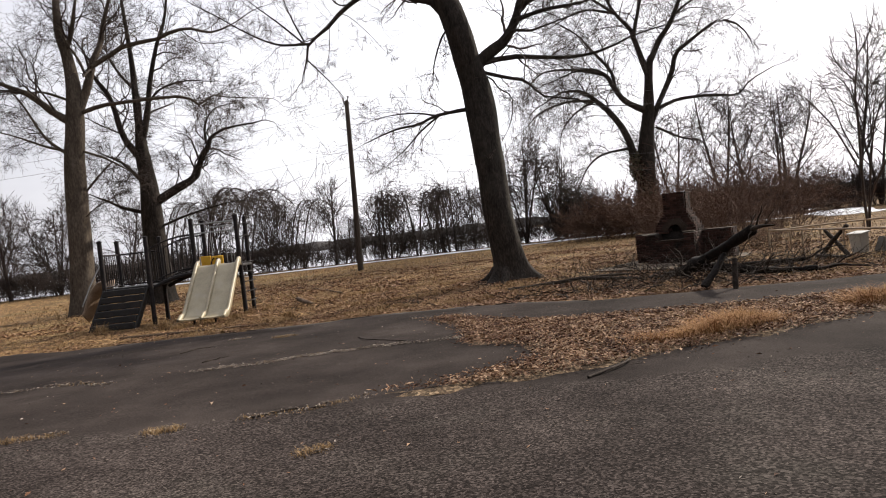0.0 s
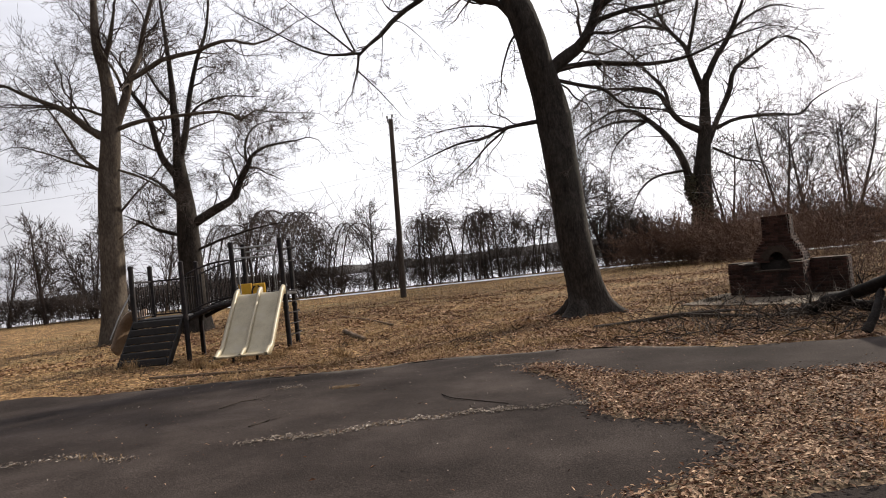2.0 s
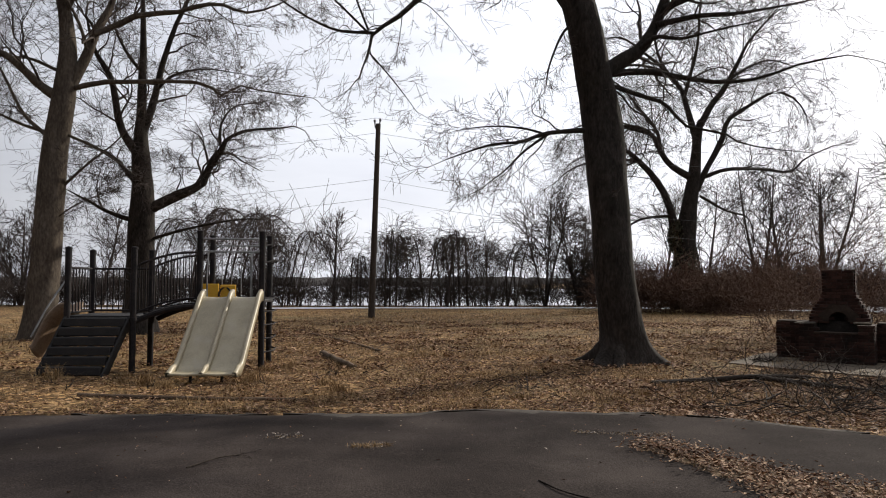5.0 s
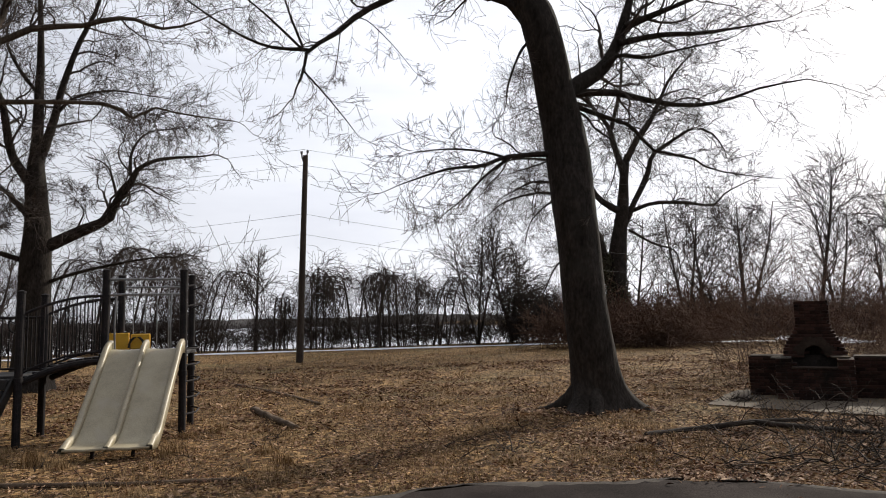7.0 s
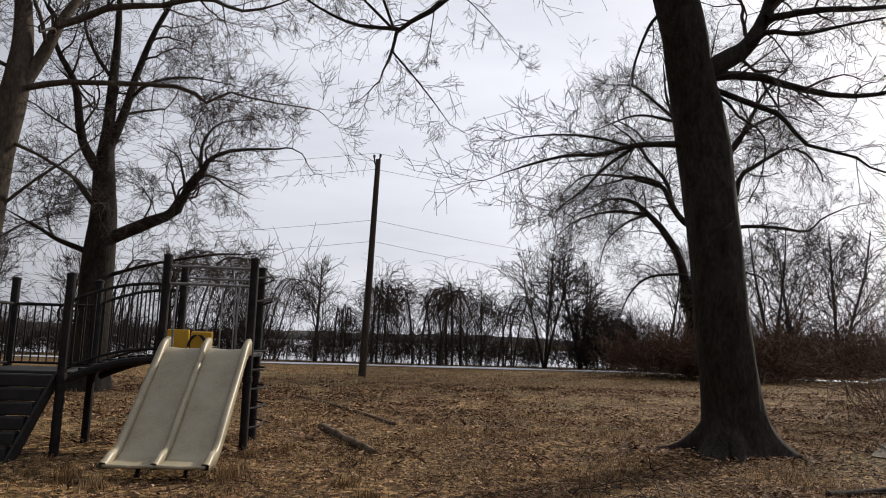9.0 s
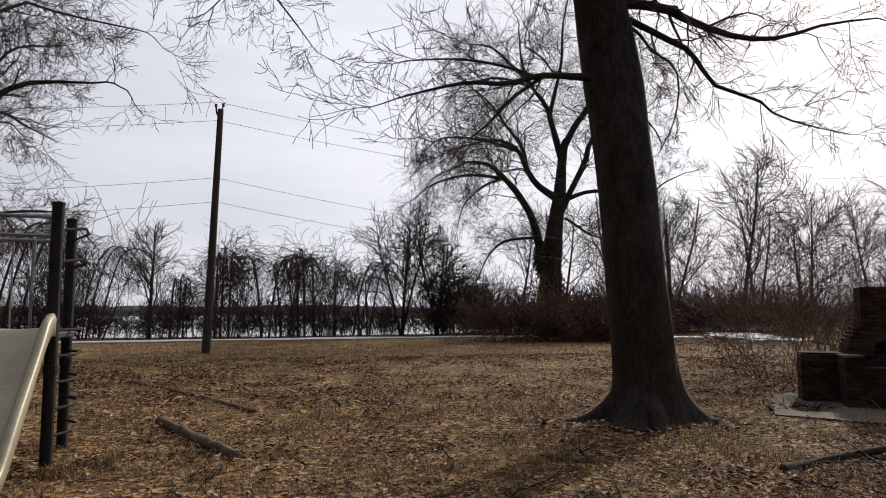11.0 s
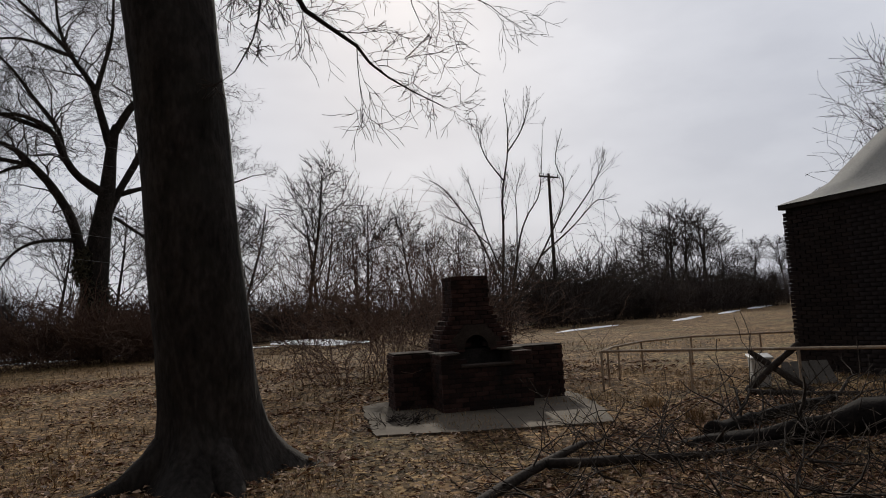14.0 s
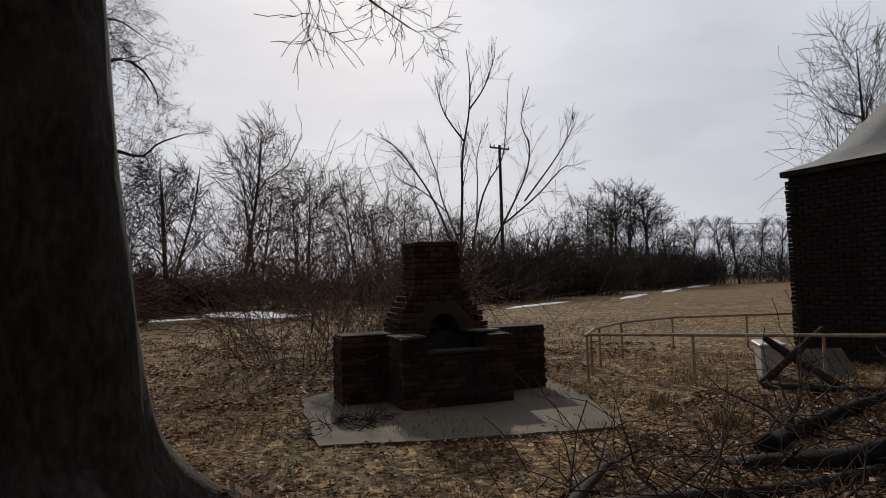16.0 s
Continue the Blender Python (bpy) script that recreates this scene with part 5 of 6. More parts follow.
    part("hand_rail", rod([(-9.95, 18.3, 0.75), (-9.8, 18.5, 1.25), (-9.6, 18.85, 1.85)], 0.017, 8), M_STEEL, climber, "steel hand rail")
    # brown moulded chute at the outer side of the lower deck
    v, f = [], []
    nseg, nw = 16, 9
    for i in range(nseg + 1):
        u = i / nseg
        cx, cy, cz = -9.68 - 0.62 * u - 0.15 * math.sin(u * 3), 19.45 - 0.15 * u, 1.1 - 0.85 * smooth(0.05, 0.95, u) + 0.06
        for j in range(nw + 1):
            s = j / nw * 2 - 1
            v.append((cx - 0.03 * abs(s), cy + 0.34 * s, cz + 0.22 * abs(s) ** 2.2))
    for i in range(nseg):
        for j in range(nw):
            a = i * (nw + 1) + j
            f.append((a, a + 1, a + nw + 2, a + nw + 1))
    me = fast_mesh("brown_chute", v, f)
    ch = obj("brown_chute", me, M_BROWNPL, g, "short brown moulded plastic chute", smooth=True)
    sol = ch.modifiers.new("thick", "SOLIDIFY")
    sol.thickness = 0.05
    # double slide
    slide = thing("double_slide", Matrix(), "weathered beige plastic double slide", "slide")
    del slide["category"]
    slide.parent = g
    line = bezier([(0, 19.28, 1.46), (0, 19.05, 1.44), (0, 18.75, 1.18), (0, 18.3, 0.74), (0, 17.9, 0.36), (0, 17.68, 0.2), (0, 17.5, 0.155), (0, 17.3, 0.15)], 34)
    xl, xr = -7.02, -5.86

    def chute(x0, x1, top0):
        cols = [(0.0, 0.0), (0.12, 0.0), (0.5, -0.012), (0.88, 0.0), (1.0, 0.0)]
        v, f = [], []
        for p in line:
            for c, dz in cols:
                v.append((x0 + (x1 - x0) * c, p[1], p[2] + dz))
        w = len(cols)
        for i in range(len(line) - 1):
            for j in range(w - 1):
                a = i * w + j
                f.append((a, a + 1, a + w + 1, a + w))
        return fast_mesh("bed", v, f)

    def wall(x, half, h):
        v, f = [], []
        sec = [(-half, -0.04), (-half, h * 0.75), (-half * 0.55, h), (half * 0.55, h), (half, h * 0.75), (half, -0.04)]
        w = len(sec)
        for i, p in enumerate(line):
            u = i / (len(line) - 1)
            hh = 1.0 - 0.55 * smooth(0.8, 1.0, u) + 0.35 * (1 - smooth(0.0, 0.12, u)) + 0.12 * math.sin(u * 16)
            for dx, dz in sec:
                v.append((x + dx, p[1], p[2] + dz * hh))
        for i in range(len(line) - 1):
            for j in range(w):
                a, b = i * w + j, i * w + (j + 1) % w
                f.append((a, b, b + w, a + w))
        return fast_mesh("side_wall", v, f)

    mid = (xl + xr) / 2
    for x0, x1 in ((xl, mid), (mid, xr)):
        b = obj("bed", chute(x0, x1, 0), M_SLIDE, slide, smooth=True)
        sol = b.modifiers.new("thick", "SOLIDIFY")
        sol.thickness = 0.035
    for x, hw in ((xl, 0.045), (mid, 0.04), (xr, 0.045)):
        obj("side_wall", wall(x, hw, 0.14), M_SLIDE, slide, smooth=True)
    for x in (xl + 0.3, xr - 0.3):
        part("foot", rod([(x, 17.62, -0.1), (x, 17.62, 0.17)], 0.03, 8), M_BLACK, slide)
    return g


playground()


# ---------------------------------------------------------------- brick barbecue on its concrete pad
G0 = pose(6.58, 19.95, -0.2, 0, 0, -38.0)      # local x along the front, y to the back


def brick_mesh(l, w, h, seed):
    rng = np.random.default_rng(seed)
    bm = bmesh.new()
    box_into(bm, (-l / 2, -w / 2, 0), (l / 2, w / 2, h), None, 0.006)
    for v in bm.verts:
        v.co += Vector(rng.normal(0, 0.0022, 3))
    bmesh.ops.recalc_face_normals(bm, faces=bm.faces)
    me = bpy.data.meshes.new("brick")
    bm.to_mesh(me)
    bm.free()
    me.materials.append(M_BRICK)
    return me


BRICK_L, BRICK_W, BRICK_H, COURSE = 0.197, 0.095, 0.064, 0.072
BRICKS = [brick_mesh(BRICK_L, BRICK_W, BRICK_H, s) for s in range(4)]
HALVES = [brick_mesh(BRICK_W, BRICK_W, BRICK_H, s) for s in range(10, 13)]
brick_rng = random.Random(5)


def lay(parent, x, y, z, turn, half=False):
    o = new("brick", brick_rng.choice(HALVES if half else BRICKS))
    o.parent = parent
    o.matrix_basis = pose(x + brick_rng.gauss(0, 0.003), y + brick_rng.gauss(0, 0.003), z, brick_rng.gauss(0, 0.4), brick_rng.gauss(0, 0.4), turn + brick_rng.gauss(0, 0.8))


def ring_course(parent, x0, x1, y0, y1, z, odd, skip=None, sides="fblr"):
    """One course of bricks round a rectangle."""
    pitch = BRICK_L + 0.011
    def run(a, b, fixed, along_x):
        length = b - a
        s = -pitch * 0.5 if odd else 0.0
        while s < length - 0.03:
            lo, hi = max(0.0, s), min(length, s + BRICK_L)
            if hi - lo > 0.05:
                c = a + (lo + hi) / 2
                x, y = (c, fixed) if along_x else (fixed, c)
                if not (skip and skip(x, y, z)):
                    lay(parent, x, y, z, 0 if along_x else 90, hi - lo < 0.15)
            s += pitch
    h = BRICK_W / 2
    if "f" in sides:
        run(x0, x1, y0 + h, True)
    if "b" in sides:
        run(x0, x1, y1 - h, True)
    if "l" in sides:
        run(y0 + BRICK_W + 0.01, y1 - BRICK_W - 0.01, x0 + h, False)
    if "r" in sides:
        run(y0 + BRICK_W + 0.01, y1 - BRICK_W - 0.01, x1 - h, False)


def barbecue():
    g = thing("brick_barbecue", G0 @ pose(0, 0, 0.05), "old red-brown brick barbecue with tapered chimney and two wings", "barbecue")
    W, D = 0.73, 0.95
    # hearth block: piers left and right, lower front between them
    body = part("hearth", box((-W + 0.012, 0.012, 0), (W - 0.012, D, 0.62), None, 0.01), M_SOOT, g, "sooty brick hearth block")
    for c in range(12):
        z = c * COURSE
        ring_course(body, -W, W, 0, D, z, c % 2, skip=lambda x, y, zz: zz > 0.60 and abs(x) < 0.42 and y < 0.2, sides="flr")
    for s in (-1, 1):
        part("pier", box((s * 0.575 - 0.14, 0.02, 0.60), (s * 0.575 + 0.14, D - 0.02, 0.855), None, 0.008), M_MORTAR, body, "mortared brick pier")
    # shelves and grates
    part("ledge", box((-0.43, -0.02, 0.645), (0.43, 0.25, 0.69), None, 0.01), M_MORTAR, body, "worn mortar-grey ledge")
    grate = thing("grate", Matrix(), "rusty bar grate", "grate")
    del grate["category"]
    grate.parent = g
    for k in range(11):
        x = -0.80 + 0.034 * k
        part("bar", rod([(x, -0.05, 0.885), (x, 0.42, 0.885)], 0.008, 6), M_BOARD, grate)
    for y in (-0.04, 0.2, 0.41):
        part("cross_bar", rod([(-0.82, y, 0.876), (-0.44, y, 0.876)], 0.008, 6), M_BOARD, grate)
    part("hood_slab", box((0.36, 0.12, 0.868), (0.70, 0.40, 0.905), pose(0, 0, 0, 0, 0, 9), 0.012), M_CONCRETE, g, "broken concrete slab")
    # fire chamber and stepped, tapering chimney
    stack = part("chimney", box((-0.42, 0.62, 0.55), (0.42, 1.30, 0.9), None, 0.01), M_SOOT, g, "tapered brick chimney")
    zz = 0.86
    for c in range(17):
        u = c / 16
        half = 0.60 - 0.27 * smooth(0.05, 0.62, u)
        y0, y1 = 0.55 + 0.13 * smooth(0, 0.6, u), 1.38 - 0.10 * smooth(0, 0.6, u)
        z = zz + c * COURSE
        arch = (lambda x, y, q: abs(x) < 0.19 * math.sqrt(max(0, 1 - ((q - 0.86) / 0.27) ** 2)) + 0.0 and y < 0.85) if z < 1.12 else None
        part("core", box((-half + 0.03, y0 + 0.03 + (0.3 if z < 1.12 else 0), z - 0.012), (half - 0.03, y1 - 0.03, z + COURSE - 0.012)), M_MORTAR if z > 1.12 else M_SOOT, stack)
        ring_course(stack, -half, half, y0, y1, z, c % 2, arch)
    # pale mortar patch over the arch
    bm = bmesh.new()
    n = 14
    ins, outs = [], []
    for k in range(n + 1):
        a = math.pi * k / n
        ins.append(bm.verts.new((0.20 * math.cos(a), 0.535, 0.90 + 0.22 * math.sin(a))))
        outs.append(bm.verts.new(((0.40 + 0.03 * math.sin(5 * a)) * math.cos(a), 0.56, 0.90 + (0.40 + 0.03 * math.sin(7 * a)) * math.sin(a))))
    for k in range(n):
        bm.faces.new((ins[k], ins[k + 1], outs[k + 1], outs[k]))
    ext = bmesh.ops.extrude_face_region(bm, geom=bm.faces[:])
    bmesh.ops.translate(bm, vec=(0, 0.06, 0), verts=[e for e in ext["geom"] if isinstance(e, bmesh.types.BMVert)])
    part("arch_render", bm, M_MORTAR, stack, "pale crumbling mortar round the fire arch")
    # wings
    for x0, x1 in ((-1.33, -0.62), (0.72, 1.58)):
        wing = part("wing", box((x0 + 0.02, 0.74, 0), (x1 - 0.02, 1.33, 0.86), None, 0.01), M_MORTAR, g, "low brick side wing")
        for c in range(12):
            ring_course(wing, x0, x1, 0.72, 1.35, c * COURSE, c % 2)
        part("coping", box((x0 + 0.015, 0.735, 0.862), (x1 - 0.015, 1.335, 0.885), None, 0.01), M_MORTAR, wing, "thin weathered coping")


barbecue()
pad = thing("concrete_pad", pose(0, 0, -0.2), "pale old concrete slab under the barbecue", "slab")
bm = bmesh.new()
outline = [(4.25, 20.15), (5.1, 19.0), (6.2, 17.78), (7.2, 18.4), (8.6, 19.5), (9.3, 20.6), (8.0, 22.2), (6.2, 22.3)]
ring = []
for i in range(len(outline)):
    a, b = outline[i], outline[(i + 1) % len(outline)]
    for k in range(8):
        s = k / 8
        x, y = a[0] + (b[0] - a[0]) * s, a[1] + (b[1] - a[1]) * s
        ring.append((x + 0.05 * noise.noise((x * 3, y * 3, 0)), y + 0.05 * noise.noise((x * 3, y * 3, 7))))
face = bm.faces.new([bm.verts.new((x, y, 0.06)) for x, y in ring])
ext = bmesh.ops.extrude_face_region(bm, geom=[face])
bmesh.ops.translate(bm, vec=(0, 0, -0.15), verts=[e for e in ext["geom"] if isinstance(e, bmesh.types.BMVert)])
part("slab", bm, M_CONCRETE, pad)


# ---------------------------------------------------------------- rail fence, brick building
def rail_fence(points, posts, height):
    f = thing("rail_fence", pose(0, 0, -0.2), "low single-rail pipe fence, rusty and faded", "fence", "rail fences")
    part("rail", rod([(x, y, height) for x, y in points], 0.024, 10), M_RAIL, f)
    for x, y in posts:
        part("post", rod([(x, y, -0.2), (x, y, height)], 0.022, 8), M_RAIL, f)


rail_fence([(9.2, 19.3), (9.35, 17.8), (9.5, 16.2), (9.65, 14.4), (9.8, 12.6)], [(9.2, 19.3), (9.35, 17.8), (9.5, 16.2), (9.65, 14.4), (9.8, 12.6)], 0.72)
rail_fence([(9.22, 19.33), (10.6, 19.7), (12.2, 19.75), (13.8, 19.2), (14.6, 17.9), (15.2, 16.9)], [(9.9, 19.5), (10.9, 19.72), (12.2, 19.75), (13.8, 19.2), (14.6, 17.9)], 0.70)


def brick_building():
    """A small dark brick building; local x runs along its front wall."""
    ang = math.degrees(math.atan2(-1.51, -0.9))
    h = thing("brick_building", pose(12.98, 16.87, -0.25, 0, 0, ang), "small dark brick building with a pale hipped roof", "building")
    L, D, H = 7.0, 6.0, 3.3
    wall = part("wall", box((0.03, 0.03, -0.2), (L, D, H), None, 0.01), M_SOOT, h, "dark brick wall")
    bricks = [brick_mesh(0.215, 0.1, 0.066, s) for s in (21, 22, 23)]
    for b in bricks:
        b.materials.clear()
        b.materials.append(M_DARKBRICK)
    rows = int(H / 0.079)
    n = 0
    for c in range(rows):
        z = c * 0.079
        for k in range(6):
            o = new("brick", bricks[(c + k) % 3])
            o.parent = wall
            jut = 0.007 * ((c * 7 + k * 3) % 4) if k == 0 else 0.0
            o.matrix_basis = pose(0.09 - jut + k * 0.228 + (0.114 if c % 2 else 0), 0.045, z, 0, 0, 0)
            n += 1
        if c % 2:
            o = new("brick", bricks[c % 3])
            o.parent = wall
            o.matrix_basis = pose(0.036 - 0.006 * (c % 3), 0.045, z) @ Matrix.Diagonal((0.46, 1, 1, 1))
    rest, k = [], 0
    for c in range(rows):
        for i in range(6, 29):
            rest.append((0.09 + i * 0.228 + (0.114 if c % 2 else 0), 0.045, c * 0.079, 0.1075, 0.05))
        for i in range(1, 25):
            rest.append((0.045, 0.09 + i * 0.228 + (0.114 if c % 2 else 0), c * 0.079, 0.05, 0.1075))
    v, f = [], []
    for x, y, z, hx, hy in rest:
        b0 = len(v)
        for dz in (0, 0.066):
            v += [(x - hx, y - hy, z + dz), (x + hx, y - hy, z + dz), (x + hx, y + hy, z + dz), (x - hx, y + hy, z + dz)]
        f += [(b0, b0 + 1, b0 + 5, b0 + 4), (b0 + 1, b0 + 2, b0 + 6, b0 + 5), (b0 + 2, b0 + 3, b0 + 7, b0 + 6), (b0 + 3, b0, b0 + 4, b0 + 7), (b0 + 4, b0 + 5, b0 + 6, b0 + 7)]
    me = fast_mesh("far_bricks", v, f)
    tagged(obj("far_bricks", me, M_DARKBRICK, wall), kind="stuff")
    part("eave", box((-0.07, -0.07, H), (L + 0.07, D + 0.07, H + 0.10), None, 0.015), M_SOOT, h, "dark eaves board")
    # hipped roof with a swept foot
    v, f = [], []
    steps = [(0.0, 0.0), (0.08, 0.07), (0.16, 0.16), (0.25, 0.36), (0.35, 0.75), (0.5, 1.3), (0.7, 1.8), (0.88, 2.1), (1.0, 2.2)]
    for s, z in steps:
        ix, iy = s * 2.6, s * (D / 2)
        x0, x1, y0, y1 = -0.09 + ix, L + 0.09 - ix, -0.09 + iy, D + 0.09 - iy
        for k in range(40):
            u = k / 10
            if u < 1:
                p = (x0 + (x1 - x0) * u, y0)
            elif u < 2:
                p = (x1, y0 + (y1 - y0) * (u - 1))
            elif u < 3:
                p = (x1 - (x1 - x0) * (u - 2), y1)
            else:
                p = (x0, y1 - (y1 - y0) * (u - 3))
            v.append((p[0], p[1], H + 0.105 + z + 0.03 * noise.noise((p[0] * 2, p[1] * 2, z))))
    for i in range(len(steps) - 1):
        for k in range(40):
            a, b = i * 40 + k, i * 40 + (k + 1) % 40
            f.append((a, b, b + 40, a + 40))
    obj("roof", fast_mesh("roof", v, f), M_ROOF, h, "pale grey swept roof with thin snow", smooth=True)


brick_building()


# ---------------------------------------------------------------- fallen limbs, logs and brush
def fallen(points, r0, r1, label, twigs=0, seed=1, name="log", wood=None, length=1.0):
    rng = np.random.default_rng(seed)
    t = thing(name, pose(0, 0, 0), label, "fallen branch", "fallen branches")
    pts = [(x, y, top_z(x, y) + r0 * 0.75 + z) for x, y, z in points]
    line = bezier(pts, 18)
    rad = np.linspace(r0, r1, 18) * (1 + rng.normal(0, 0.06 if r0 < 0.08 else 0.13, 18))
    tb = Tubes()
    tb.add(line, rad, 12, 0.05 if r0 < 0.08 else 0.1, rng)
    stem = obj("stem", tb.mesh("stem"), wood or M_DEADWOOD, t)
    for k, (p, q) in enumerate(((line[0], line[1]), (line[-1], line[-2]))):
        d = p - q
        d /= np.linalg.norm(d)
        cap = Tubes()
        r = rad[0] if k == 0 else rad[-1]
        cap.add([p - d * 0.01, p + d * r * 0.15, p + d * r * 0.2], [r, r * 0.85, r * 0.05], 12, 0.05, rng)
        obj("broken_end", cap.mesh("broken_end"), wood or M_DEADWOOD, stem)
    if twigs:
        tw = Tubes()
        clothe(tw, rng, line, rad * 0.6, twigs, length, 1, 4, 0.006, -0.01, 0.15, 1.2)
        for arr in tw.v:
            arr[:, 2] = np.maximum(arr[:, 2], -0.17)
            if name == "stick":
                arr[:, 2] = pts[0][2] + (arr[:, 2] - pts[0][2]) * 0.2
        tagged(obj("side_twig", tw.mesh("side_twig"), M_DEADWOOD, t), kind="stuff")
    return t


fallen([(1.45, 17.0, 0), (2.4, 17.2, 0.02), (3.4, 17.25, 0.08), (4.5, 17.4, 0.05)], 0.052, 0.035, "long dead branch lying in the grass", 7, 1)
fallen([(3.4, 17.2, 0.08), (4.0, 16.75, 0.03), (4.7, 16.1, 0.0), (5.4, 15.5, 0.05)], 0.05, 0.035, "forked dead branch lying in the leaves", 6, 2)
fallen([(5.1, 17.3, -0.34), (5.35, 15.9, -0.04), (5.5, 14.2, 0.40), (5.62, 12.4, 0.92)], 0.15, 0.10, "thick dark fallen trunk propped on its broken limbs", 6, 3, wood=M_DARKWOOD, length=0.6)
fallen([(5.0, 11.9, -0.05), (5.02, 11.92, 0.25), (5.05, 11.95, 0.5)], 0.05, 0.045, "broken upright limb stub under the fallen trunk", 0, 5)
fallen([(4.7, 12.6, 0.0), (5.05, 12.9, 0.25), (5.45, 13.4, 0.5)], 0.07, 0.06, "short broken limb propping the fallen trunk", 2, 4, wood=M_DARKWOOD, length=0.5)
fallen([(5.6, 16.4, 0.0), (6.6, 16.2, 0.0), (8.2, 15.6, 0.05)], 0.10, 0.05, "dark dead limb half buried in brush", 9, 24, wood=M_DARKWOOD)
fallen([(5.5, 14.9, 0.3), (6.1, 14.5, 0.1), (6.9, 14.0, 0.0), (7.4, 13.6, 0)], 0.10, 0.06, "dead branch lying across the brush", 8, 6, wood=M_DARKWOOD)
fallen([(-5.05, 22.4, -0.04), (-4.55, 20.9, -0.02), (-3.95, 19.35, -0.03)], 0.085, 0.075, "short rotten log in the grass", 0, 7, wood=M_ROTTEN)
fallen([(-6.6, 29.4, -0.03), (-5.3, 26.8, -0.03), (-4.45, 24.95, -0.03), (-3.67, 23.0, -0.02)], 0.055, 0.04, "slim rotten log in the grass", 0, 8, wood=M_ROTTEN)
fallen([(-8.0, 16.2, -0.03), (-5.8, 15.7, -0.02), (-4.3, 15.6, -0.03)], 0.045, 0.03, "weathered timber edging half sunk in leaves", 0, 9, wood=M_ROTTEN)
fallen([(-1.57, 11.0, 0), (-1.42, 10.6, 0.01), (-1.1, 10.3, 0), (-0.76, 9.95, 0)], 0.009, 0.005, "thin dry stick on the asphalt", 3, 10, "stick", length=0.25)
fallen([(-4.7, 11.5, 0), (-4.5, 11.8, 0.02), (-4.35, 12.0, 0)], 0.009, 0.006, "thin dry stick on the asphalt", 2, 11, "stick", length=0.2)
fallen([(-3.8, 10.05, 0), (-3.63, 10.3, 0)], 0.01, 0.007, "thin dry stick on the asphalt", 2, 12, "stick", length=0.15)
fallen([(1.15, 6.1, 0), (1.6, 6.5, 0.02), (1.75, 6.9, 0)], 0.014, 0.009, "thin dry stick on the asphalt", 4, 13, "stick", length=0.3)
fallen([(-1.9, 6.0, 0), (-1.6, 6.15, 0), (-1.35, 6.12, 0)], 0.01, 0.006, "thin dry stick on the asphalt", 3, 14, "stick", length=0.2)
fallen([(0.1, 3.4, 0), (0.4, 3.2, 0.01), (0.55, 3.0, 0)], 0.012, 0.007, "thin dry stick on the asphalt", 3, 15, "stick", length=0.2)


def brush(name, cx, cy, rx, ry, n, high, seed, label, long=1.1):
    """A heap of tangled dead twigs."""
    rng = np.random.default_rng(seed)
    t = Tubes()
    for _ in range(n):
        a, u = rng.uniform(0, 2 * math.pi), math.sqrt(rng.uniform())
        x, y = cx + rx * u * math.cos(a), cy + ry * u * math.sin(a)
        z = top_z(x, y) + high * (1 - u) * rng.uniform(0.0, 1.0) + 0.02
        b = rng.uniform(0, 2 * math.pi)
        grow(t, rng, (x, y, z), (math.cos(b), math.sin(b), rng.normal(0.12, 0.3)), long * rng.uniform(0.5, 1.3), rng.uniform(0.005, 0.016), 1, 4, 0.004, -0.03, 0.3, 1.1)
    for arr in t.v:
        arr[:, 2] = np.maximum(arr[:, 2], -0.18)
    ob = obj(name, t.mesh(name), M_DEADWOOD)
    return tagged(ob, label, "brush", kind="stuff")


brush("brush_pile", 5.2, 14.4, 2.3, 1.9, 230, 0.42, 1, "tangled heap of dead branches and twigs", 0.7)
brush("brush_pile", 7.6, 14.9, 1.9, 1.5, 80, 0.25, 2, "tangled heap of dead branches and twigs", 0.6)
brush("brush_pile", 4.4, 16.6, 2.0, 0.8, 55, 0.15, 3, "scattered dead twigs in the grass", 0.6)
brush("brush_pile", 2.6, 14.7, 1.6, 0.9, 60, 0.1, 4, "scattered dead twigs in the leaves", 0.8)
brush("weed_stalks", -1.2, 16.8, 0.9, 0.5, 16, 0.2, 5, "thin dead weed stalks in the leaves", 0.4)
brush("loose_twigs", -3.5, 17.5, 6.5, 2.6, 50, 0.02, 6, "thin fallen twigs strewn over the lawn", 0.32)


brush("charred_sticks", 5.15, 20.45, 0.5, 0.35, 40, 0.1, 8, "half-burnt sticks heaped on the slab", 0.3)


# ---------------------------------------------------------------- discarded things by the building
def white_box():
    b = thing("plastic_bin", pose(10.35, 16.98, -0.17, 0, -6, 25) @ Matrix.Diagonal((0.8, 0.8, 0.85, 1)), "dirty white plastic bin standing in dead grass", "bin")
    bm = bmesh.new()
    vs = box_into(bm, (-0.22, -0.2, 0), (0.22, 0.2, 0.58), None, 0.03)
    for v in bm.verts:
        k = 0.82 + 0.18 * v.co.z / 0.58
        v.co.x *= k
        v.co.y *= k
    part("body", bm, M_WHITE, b)
    part("lid", box((-0.25, -0.23, 0.57), (0.25, 0.23, 0.62), None, 0.015), M_WHITE, b)


white_box()


